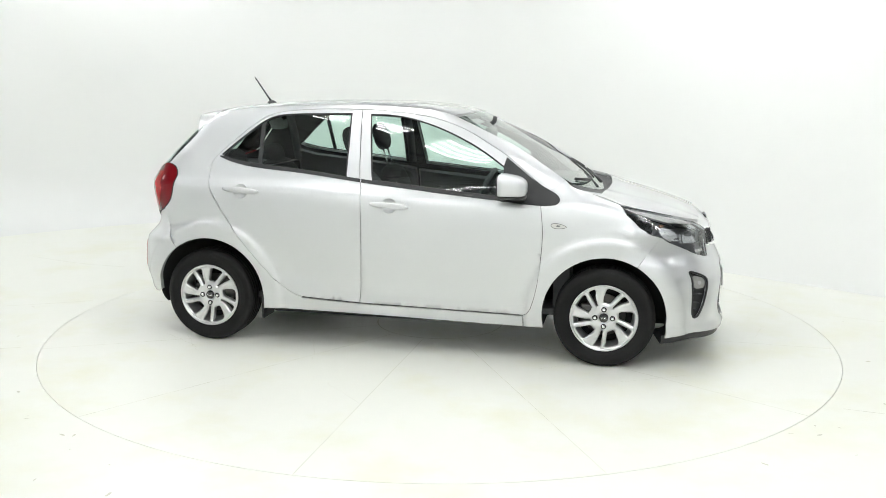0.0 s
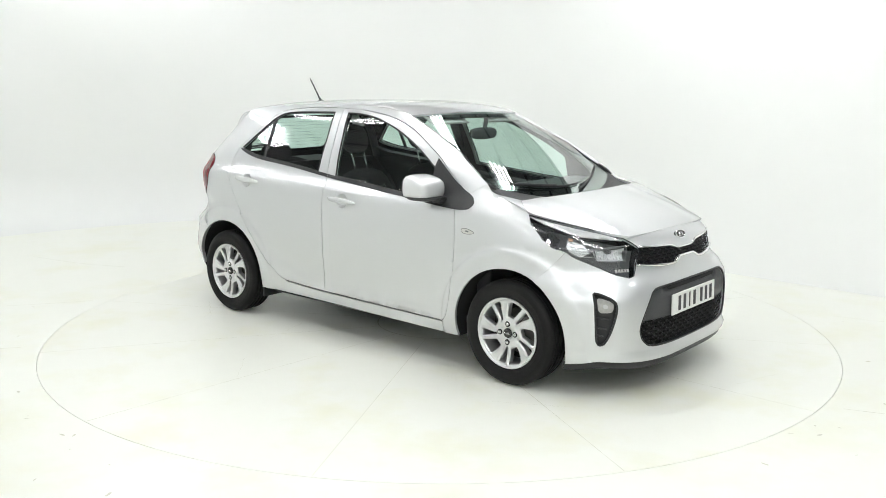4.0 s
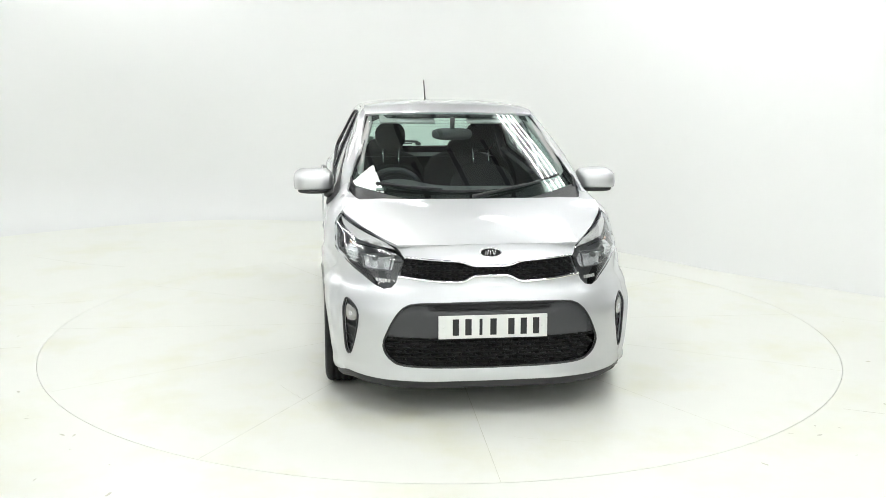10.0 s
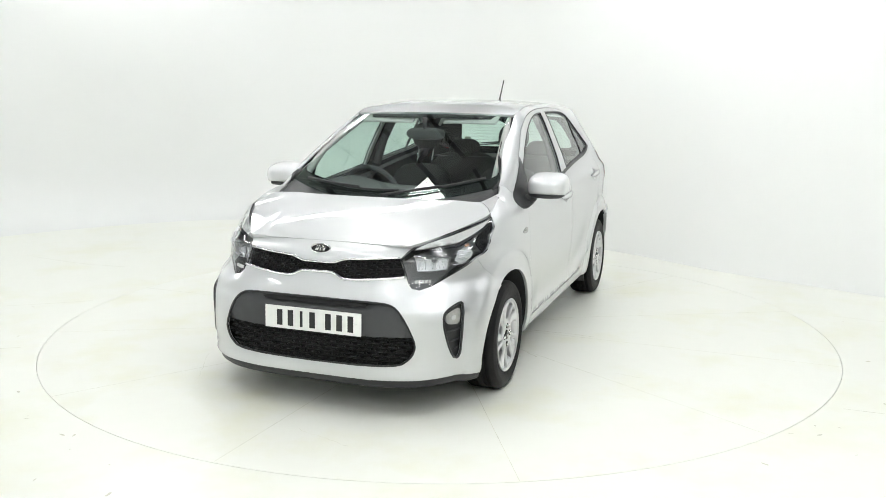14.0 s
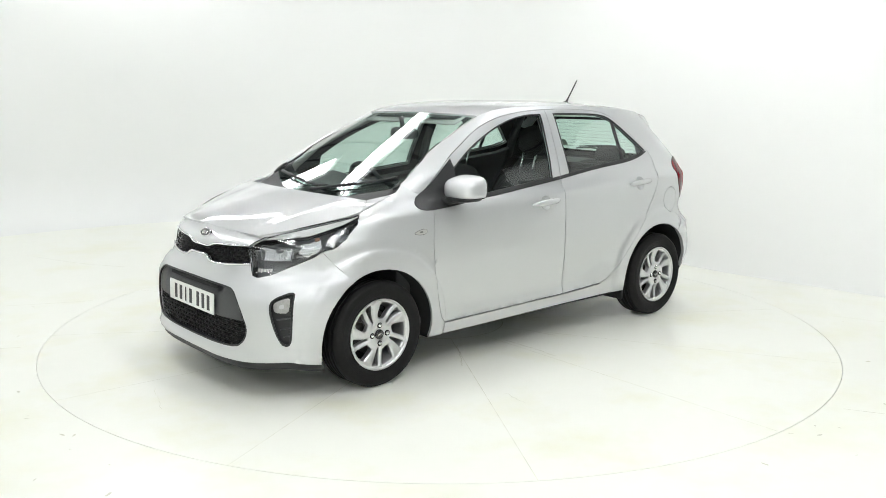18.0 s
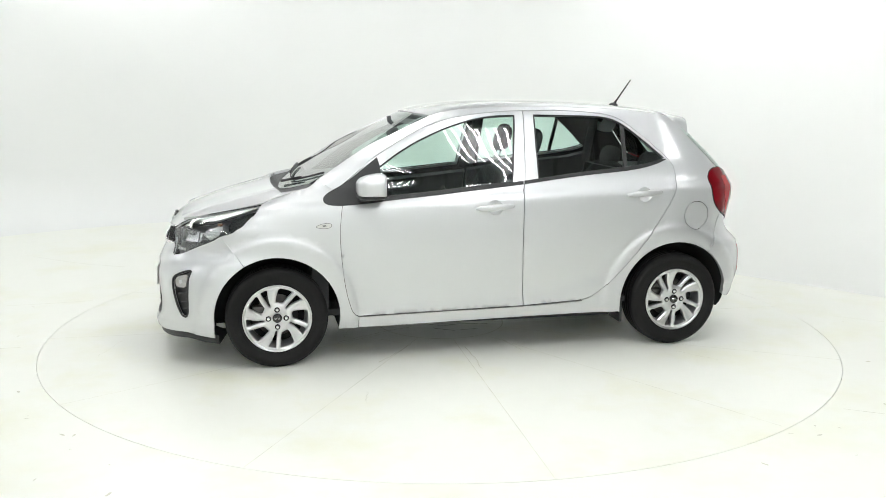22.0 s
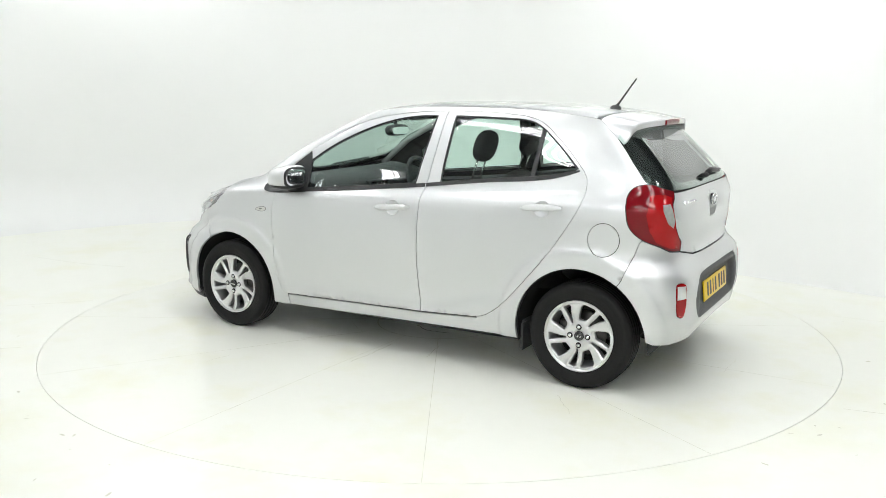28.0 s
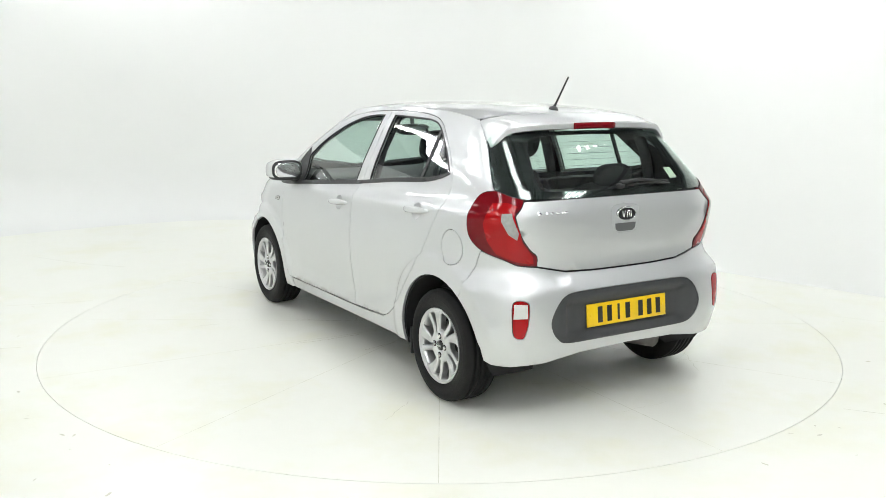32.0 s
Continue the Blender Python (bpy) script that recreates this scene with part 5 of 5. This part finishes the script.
tube(bm, [(-0.9, -0.30, 0.20), (-1.3, -0.33, 0.22), (-1.56, -0.33, 0.255)], 0.05, 12)
part("exhaust_box", bm, M_BRAKE, underside, "dull steel exhaust")
# mud flaps behind the front and ahead of the rear wheels
for side in (1, -1):
    bm = bmesh.new()
    box(bm, (-0.872, side * 0.67 - 0.08, 0.15), (-0.855, side * 0.67 + 0.08, 0.30), 0.006)
    part("mud_flap", bm, M_TRIM, underside, "short black mud flap")

# ---------------------------------------------------------------- trims on the sides
for side in (1, -1):
    tri = [S(*p) for p in smooth_line([(0.618, 1.166), (0.70, 1.105), (0.79, 1.036), (0.86, 0.995), (0.912, 0.967), (0.932, 0.945), (0.928, 0.926), (0.905, 0.913), (0.85, 0.907), (0.76, 0.911), (0.60, 0.924)], 0.012)] + [S(0.605, 1.12)]
    tri = part("mirror_corner", sheet(tri, side=side, lift=0.003, depth=0.008, step=0.03), M_TRIM, car, "black plastic mirror corner")
    low = curve((-1.145, 1.134), (-1.09, 1.112), (-0.934, 1.078), (-0.61, 1.048), (-0.32, 1.014), (-0.222, 1.002), (0.037, 0.976), (0.36, 0.945), (0.62, 0.925))
    for nm, x0, x1 in (("front_door", -0.232, 0.615), ("rear_door", -1.142, -0.238)):
        xs = np.linspace(x0, x1, 16)
        strip = [S(x, low(x)) for x in xs] + [S(x, low(x) + (0.020 if x > -1.1 else 0.006)) for x in xs[::-1]]
        part("belt_moulding", sheet(strip, side=side, lift=0.004, depth=0.01, step=0.03), M_TRIM, car, "black window-line moulding")
    part("window_divider", sheet([S(-0.905, 1.335), S(-0.882, 1.345), S(-0.866, 1.09), S(-0.890, 1.088)], side=side, lift=-0.003, depth=0.01, step=0.03), M_TRIM, car, "black window divider")
    # side repeater on the wing
    rep = [(0.930 + 0.042 * math.cos(a) + 0.004, 0.799 - 0.042 * math.cos(a) * 0.08 + 0.0125 * math.sin(a) * (1 - 0.35 * math.cos(a))) for a in np.linspace(0, math.tau, 22, endpoint=False)]
    rep = part("side_repeater", sheet([S(*p) for p in rep], side=side, lift=0.003, depth=0.008, step=0.012), M_WHITELENS, car, "clear side indicator")
    bm = bmesh.new()
    tube(bm, mirrored(on_skin([S(0.930 + 0.043 * math.cos(a) + 0.004, 0.799 - 0.042 * math.cos(a) * 0.08 + 0.0135 * math.sin(a) * (1 - 0.35 * math.cos(a))) for a in np.linspace(0, math.tau, 22, endpoint=False)], 0.002), side), 0.0018, 5, closed=True)
    part("repeater_rim", bm, M_LAMPGREY, rep)
    part("repeater_bulb", sheet([S(*p) for p in ((0.945, 0.803), (0.925, 0.805), (0.920, 0.798), (0.938, 0.795))], side=side, lift=0.005, depth=0.002, step=0.01), M_LAMPGREY, rep)
    # door mirror
    c = Vector((0.670, 0.843, 1.016))
    bm = bmesh.new()
    blob(bm, (0, 0, 0), (0.0900, 0.116, 0.074), 3.6, None, 32, 18)
    for v in bm.verts:
        # flat at the back, tapered in front and towards the foot
        t = (v.co.x + 0.0900) / 0.180
        v.co.z *= 1.0 - 0.28 * t ** 2
        v.co.y *= 1.0 - 0.10 * t ** 2
        v.co.z += 0.012 * (0.5 - t)
        if v.co.x < -0.064:
            v.co.x = -0.064 + (v.co.x + 0.064) * 0.2
        if v.co.z < -0.040:
            v.co.z = -0.040 + (v.co.z + 0.040) * 0.2
        v.co += c
        v.co.y *= side
    if side < 0:
        bmesh.ops.reverse_faces(bm, faces=bm.faces[:])
    mirror = part("door_mirror", bm, M_PAINT, car, "silver door mirror with a black foot")
    bm = bmesh.new()
    blob(bm, (c.x + 0.004, c.y - 0.008, c.z - 0.050), (0.082, 0.098, 0.018), 3.0, None, 24, 10)
    blob(bm, (c.x + 0.03, 0.745, 0.948), (0.045, 0.040, 0.022), 2.8, None, 20, 10)
    for v in bm.verts:
        v.co.y *= side
    bmesh.ops.recalc_face_normals(bm, faces=bm.faces[:])
    part("mirror_foot", bm, M_TRIM, mirror, "black plastic foot")
    bm = bmesh.new()
    blob(bm, (c.x - 0.066, c.y, c.z + 0.004), (0.007, 0.105, 0.063), 3.2, None, 24, 12)
    for v in bm.verts:
        v.co.y *= side
    bmesh.ops.recalc_face_normals(bm, faces=bm.faces[:])
    part("mirror_bezel", bm, M_TRIM, mirror, "black bezel")
    bm = bmesh.new()
    blob(bm, (c.x - 0.0700, c.y, c.z + 0.004), (0.0045, 0.089, 0.050), 3.2, None, 24, 12)
    for v in bm.verts:
        v.co.y *= side
    bmesh.ops.recalc_face_normals(bm, faces=bm.faces[:])
    part("mirror_glass", bm, M_CHROME, mirror, "mirror glass")

# aerial on the roof
bm = bmesh.new()
blob(bm, (-1.083, 0, 1.440), (0.034, 0.019, 0.024), 2.2, None, 20, 10)
aerial = part("aerial", bm, M_TRIM, car, "black rod aerial")
bm = bmesh.new()
tube(bm, [(-1.088, 0, 1.455), (-1.11, 0, 1.485), (-1.200, 0, 1.613)], [0.009, 0.0055, 0.0042], 8)
part("rod", bm, M_TRIM, aerial)

# cowl and wipers at the foot of the windscreen
bm = bmesh.new()
rows = []
for q in np.linspace(-1.0, 1.0, 42):
    k = max(0.0, (abs(q) - 0.85) / 0.15)
    y = math.copysign(min(abs(q) / 0.85, 1.0) * 0.604 + 0.044 * k ** 0.6, q)
    a = hood_at(hood_rear(y) + 0.004 - 0.20 * k, y)
    f = screen_at(0.0, y)
    rows.append([bm.verts.new(a + Vector((0.03, 0, -0.03))), bm.verts.new(a + Vector((-0.006, 0, -0.016))), bm.verts.new((a + f) / 2 + Vector((0, 0, -0.022))), bm.verts.new(f + Vector((0.006, 0, -0.003))), bm.verts.new(f + Vector((-0.03, 0, -0.006)))])
for A, C in zip(rows, rows[1:]):
    for k in range(4):
        bm.faces.new((A[k], C[k], C[k + 1], A[k + 1]))
bmesh.ops.recalc_face_normals(bm, faces=bm.faces[:])
cowl = part("cowl", bm, M_TRIM, car, "black plastic scuttle panel")


def on_screen(pts, lift):
    return [screen_at(v, y) + Vector((0.48, 0, 0.87)) * lift for v, y in pts]


for side in (1, -1):
    bm = bmesh.new()
    tube(bm, on_screen([(-0.03, side * 0.615), (0.02, side * 0.634), (0.07, side * 0.634), (0.13, side * 0.626)], 0.005), [0.006, 0.010, 0.008, 0.003], 10)
    part("cowl_end", bm, M_TRIM, cowl, "black plastic corner piece")


for p0, p1, b0, b1 in (((0.05, -0.50), (0.105, -0.14), (0.095, -0.40), (0.110, 0.10)), ((0.04, 0.02), (0.105, 0.33), (0.09, 0.10), (0.13, 0.55))):
    bm = bmesh.new()
    tube(bm, on_screen([p0, ((p0[0] + p1[0]) / 2 + 0.01, (p0[1] + p1[1]) / 2), p1], 0.020), [0.010, 0.007, 0.005], 6)
    wiper = part("wiper", bm, M_TRIM, car, "black windscreen wiper")
    bm = bmesh.new()
    tube(bm, on_screen([(b0[0] + (b1[0] - b0[0]) * t, b0[1] + (b1[1] - b0[1]) * t) for t in np.linspace(0, 1, 8)], 0.009), 0.0052, 6, flat=1.3)
    part("blade", bm, M_TRIM, wiper)

# ---------------------------------------------------------------- inside the car
def seat(y):
    bm = bmesh.new()
    blob(bm, (0.09, y, 0.49), (0.27, 0.25, 0.09), 3.4, None, 28, 12)
    s = part("front_seat", bm, M_FABRIC, car, "black cloth front seat")
    bm = bmesh.new()
    m = Matrix.Translation((-0.195, y, 0.525)) @ pose(0, 0, 0, 0, -17, 0)
    blob(bm, (0, 0, 0.235), (0.075, 0.235, 0.285), 3.2, m, 28, 14)
    part("backrest", bm, M_FABRIC, s)
    bm = bmesh.new()
    blob(bm, (0.0, 0, 0.725), (0.048, 0.106, 0.095), 2.7, m, 24, 12)
    part("headrest", bm, M_FABRIC, s)
    for d in (-0.055, 0.055):
        bm = bmesh.new()
        tube(bm, [m @ Vector((0, d, 0.48)), m @ Vector((0, d, 0.66))], 0.006, 8)
        part("headrest_post", bm, M_CHROME, s, "chrome headrest post")


seat(0.32)
seat(-0.32)
bm = bmesh.new()
blob(bm, (-0.78, 0, 0.52), (0.25, 0.60, 0.085), 4, None, 28, 10)
bench = part("rear_bench", bm, M_FABRIC, car, "black cloth rear bench")
for y, w in ((0.30, 0.30), (-0.30, 0.30)):
    bm = bmesh.new()
    m = Matrix.Translation((-1.03, y, 0.55)) @ pose(0, 0, 0, 0, -20, 0)
    blob(bm, (0, 0, 0.24), (0.07, w, 0.29), 3.6, m, 28, 12)
    part("rear_backrest", bm, M_FABRIC, bench)
    bm = bmesh.new()
    blob(bm, (0.01, 0.02 if y > 0 else -0.02, 0.565), (0.045, 0.125, 0.07), 3.0, m, 24, 10)
    part("rear_headrest", bm, M_FABRIC, bench)
# dashboard
bm = bmesh.new()
rows = []
for y in np.linspace(-0.64, 0.64, 24):
    hump = 0.045 * math.exp(-((y + 0.36) / 0.17) ** 2)
    rows.append([bm.verts.new((x, y, z)) for x, z in ((1.05, 0.972), (0.86, 0.985 + hump * 0.3), (0.70, 0.985 + hump), (0.60, 0.955 + hump * 0.8), (0.575, 0.91), (0.60, 0.80), (0.66, 0.62), (0.75, 0.45))])
for A, C in zip(rows, rows[1:]):
    for k in range(7):
        bm.faces.new((A[k], C[k], C[k + 1], A[k + 1]))
bmesh.ops.recalc_face_normals(bm, faces=bm.faces[:])
dash = part("dashboard", bm, M_DASH, car, "charcoal plastic dashboard")
bm = bmesh.new()
box(bm, (0.565, -0.13, 0.80), (0.60, 0.13, 0.94), 0.012)
part("centre_stack", bm, M_GREYTRIM, dash)
bm = bmesh.new()
box(bm, (0.559, -0.10, 0.85), (0.567, 0.10, 0.93), 0.004)
part("screen", bm, M_GLOSSBLACK, dash, "dark display")
# steering wheel, on the right
m = Matrix.Translation((0.43, -0.36, 0.90)) @ pose(0, 0, 0, 0, -66, 0)
bm = bmesh.new()
tube(bm, [m @ Vector((0.18 * math.cos(a), 0.18 * math.sin(a), 0)) for a in np.linspace(0, math.tau, 40, endpoint=False)], 0.0155, 8, closed=True)
wheel = part("steering_wheel", bm, M_DASH, car, "black steering wheel")
bm = bmesh.new()
blob(bm, (0, 0, 0.0), (0.06, 0.075, 0.03), 2.6, m)
for a in (0.0, math.pi, -math.pi / 2):
    tube(bm, [m @ Vector((0.05 * math.sin(a), 0.05 * math.cos(a), 0)), m @ Vector((0.175 * math.sin(a), 0.175 * math.cos(a), 0))], 0.016, 6)
tube(bm, [m @ Vector((0, 0, -0.02)), m @ Vector((0, 0, -0.25))], 0.04, 10)
part("steering_hub", bm, M_DASH, wheel)
# rear-view mirror
bm = bmesh.new()
blob(bm, (0.425, 0.0, 1.275), (0.025, 0.125, 0.037), 3.2)
rear_mirror = part("rear_view_mirror", bm, M_DASH, car, "black rear-view mirror")
bm = bmesh.new()
tube(bm, [(0.43, 0, 1.29), (0.445, 0, 1.375)], 0.014, 8)
part("mirror_stalk", bm, M_DASH, rear_mirror)
bm = bmesh.new()
blob(bm, (0.4005, 0.0, 1.275), (0.004, 0.115, 0.031), 3.2)
part("mirror_face", bm, M_CHROME, rear_mirror, "mirror glass")
# floor, door linings, shelf and headlining
bm = bmesh.new()
box(bm, (-1.45, -0.68, 0.26), (0.95, 0.68, 0.30), 0.01)
box(bm, (0.90, -0.66, 0.28), (1.0, 0.66, 0.95), 0.01)
box(bm, (-1.0, -0.08, 0.28), (0.6, 0.08, 0.46), 0.02)
part("cabin_floor", bm, M_DASH, car, "dark carpeted cabin floor")
bm = bmesh.new()
rows = []
for x in np.linspace(-1.55, -1.12, 6):
    rows.append([bm.verts.new((x, y, 1.02)) for y in np.linspace(-0.56, 0.56, 8)])
for A, C in zip(rows, rows[1:]):
    for k in range(7):
        bm.faces.new((A[k], A[k + 1], C[k + 1], C[k]))
part("parcel_shelf", bm, M_DASH, car, "black parcel shelf")
for side in (1, -1):
    for nm, loop in (("front_lining", [(0.80, 0.33), (0.80, 0.91), (0.62, 0.935), (0.3, 0.95), (-0.22, 0.995), (-0.22, 0.33)]), ("rear_lining", [(-0.24, 0.33), (-0.24, 1.0), (-0.6, 1.045), (-1.0, 1.085), (-1.13, 1.12), (-1.16, 0.98), (-1.0, 0.72), (-0.66, 0.36)])):
        part("door_lining", sheet([S(*p) for p in loop], side=side, lift=-0.055, depth=0.035, step=0.06), M_DASH, car, "charcoal door lining")
    # pale lining of the windscreen pillar
    bm = bmesh.new()
    tube(bm, [(0.93, side * 0.595, 0.995), (0.69, side * 0.565, 1.18), (0.50, side * 0.53, 1.27), (0.28, side * 0.49, 1.365)], 0.022, 8)
    part("pillar_lining", bm, M_HEADLINER, car, "pale grey pillar lining")
    for x in (-0.265, -1.16):
        bm = bmesh.new()
        tube(bm, [(x, side * 0.655, 1.02), (x - 0.005, side * 0.60, 1.2), (x - 0.01, side * 0.50, 1.39)], 0.03, 8)
        part("pillar_lining", bm, M_DASH, car, "dark pillar lining")
part("headlining", sheet(shrink(roof_loop, 0.02), at=roof_at, step=0.08, lift=-0.035, depth=0), M_HEADLINER, car, "grey headlining")
for side in (1, -1):
    bm = bmesh.new()
    m = Matrix.Translation((0.33, side * 0.27, 1.375)) @ pose(0, 0, 0, 0, 24, 0)
    box(bm, (-0.08, -0.17, -0.012), (0.07, 0.17, 0.0), 0.005, m)
    part("sun_visor", bm, M_HEADLINER, car, "grey sun visor")

# ---------------------------------------------------------------- joints, marks and scuffs on the turntable
rng = random.Random(4)


def mark(bm, pts, w, z):
    """A flat ragged strip along a few points."""
    prev = None
    for i, p in enumerate(pts):
        a, b = Vector(pts[max(i - 1, 0)]), Vector(pts[min(i + 1, len(pts) - 1)])
        d = (b - a).normalized()
        s = Vector((-d.y, d.x)) * w * rng.uniform(0.5, 1.2)
        pair = (bm.verts.new((p[0] + s.x, p[1] + s.y, z)), bm.verts.new((p[0] - s.x, p[1] - s.y, z)))
        if prev:
            bm.faces.new((prev[0], prev[1], pair[1], pair[0]))
        prev = pair


for k in range(12):
    a = radians(28.4 + 30.0 * k)
    bm = bmesh.new()
    pts = [(r * math.cos(a), r * math.sin(a)) for r in np.linspace(0.43, 2.478, 60)]
    mark(bm, pts, 0.0018, 0.0012)
    part("deck_joint", bm, M_SEAM, turntable, "thin dirty joint", smooth=False).location = (0, 0, 0)
bm = bmesh.new()
mark(bm, [(0.42 * math.cos(a), 0.42 * math.sin(a)) for a in np.linspace(0, math.tau, 60)], 0.004, 0.0015)
part("deck_ring", bm, M_SEAM, turntable, "round hatch joint", smooth=False).location = (0, 0, 0)
for k in range(14):
    r, a = rng.uniform(0.3, 2.2), rng.uniform(0, math.tau)
    b = a + rng.uniform(0.3, 2.6)
    ln = rng.uniform(0.1, 0.45)
    pts = [(r * math.cos(a) + ln * t * math.cos(b) + rng.uniform(-0.008, 0.008), r * math.sin(a) + ln * t * math.sin(b) + rng.uniform(-0.008, 0.008)) for t in np.linspace(0, 1, 12)]
    if max(math.hypot(*p) for p in pts) < 2.4:
        bm = bmesh.new()
        mark(bm, pts, rng.uniform(0.0006, 0.0013), 0.0022 + 0.0002 * k / 26)
        part("deck_crack", bm, M_SEAM, turntable, "hairline crack in the paint", smooth=False).location = (0, 0, 0)

# the worst cracks: a broken patch off the middle and scrapes round it
for pts, w in (([(0.24, 0.00), (0.14, 0.02), (0.02, 0.11), (-0.15, 0.10), (-0.30, 0.12)], 0.011), ([(0.08, 0.16), (-0.04, 0.24), (-0.21, 0.22)], 0.006),
               ([(0.54, 0.82), (0.42, 0.67), (0.30, 0.51)], 0.004), ([(-0.02, 0.62), (-0.02, 0.86), (-0.01, 1.04)], 0.004), ([(-0.29, 0.50), (-0.31, 0.63), (-0.34, 0.73)], 0.0035),
               ([(0.73, 0.37), (0.50, 0.23), (0.22, 0.10)], 0.004), ([(-1.25, 0.95), (-1.33, 1.06), (-1.41, 1.17)], 0.0025)):
    bm = bmesh.new()
    mark(bm, [(p[0] + rng.uniform(-0.006, 0.006), p[1] + rng.uniform(-0.006, 0.006)) for p in smooth_line(pts, 0.022)], w * 0.6, 0.0019 + 0.1 * w)
    part("deck_crack", bm, M_RIMGAP if w > 0.005 else M_RUBBERMARK, turntable, "dark ragged crack in the paint", smooth=False).location = (0, 0, 0)

# specks and scrapes on the fixed floor round the turntable
bm = bmesh.new()
for k in range(70):
    near = k % 3
    a = rng.uniform(-1.1, -0.25) if near == 0 else (rng.uniform(-2.9, -2.0) if near == 1 else rng.uniform(0, math.tau))
    r = 2.52 + abs(rng.gauss(0, 0.55))
    x, y = r * math.cos(a), r * math.sin(a)
    if y > 1.2 or abs(x) > 4.2:
        continue
    n = rng.randint(5, 8)
    size = rng.uniform(0.003, 0.012)
    b = rng.uniform(0, math.tau)
    ring = []
    for i in range(n):
        q = math.tau * i / n
        d = size * rng.uniform(0.5, 1.3)
        u, v = d * math.cos(q) * 1.8, d * math.sin(q) * 0.7
        ring.append(bm.verts.new((x + u * math.cos(b) - v * math.sin(b), y + u * math.sin(b) + v * math.cos(b), 0.0015)))
    bm.faces.new(ring)
tagged(part("floor_specks", bm, M_RUBBERMARK, smooth=False), "small chips and specks in the white floor paint", "floor marks", kind="stuff")
for pts, w in (([(-3.75, 2.2), (-3.2, 1.9), (-2.75, 1.75)], 0.003), ([(-3.1, 0.35), (-2.75, 0.45), (-2.55, 0.52)], 0.003), ([(-2.75, -0.72), (-2.52, -0.66)], 0.003),
               ([(-0.95, -2.92), (-0.8, -2.80), (-0.55, -2.76)], 0.002), ([(2.0, -1.62), (2.25, -1.72)], 0.003), ([(2.75, 0.2), (3.1, 0.02), (3.4, -0.05)], 0.002)):
    bm = bmesh.new()
    mark(bm, [tuple(p) for p in smooth_line(pts, 0.03)], w, 0.0015)
    tagged(part("floor_scrape", bm, M_SEAM, smooth=False), "thin scrape in the white floor paint", "floor mark", "scrapes on the floor")

def motions():
    rows = [(float(t), pose(0, 0, 0, 0, 0, turn_at(t))) for t in range(0, 33)]
    walk(turntable, rows)
    walk(car, rows)


motions()
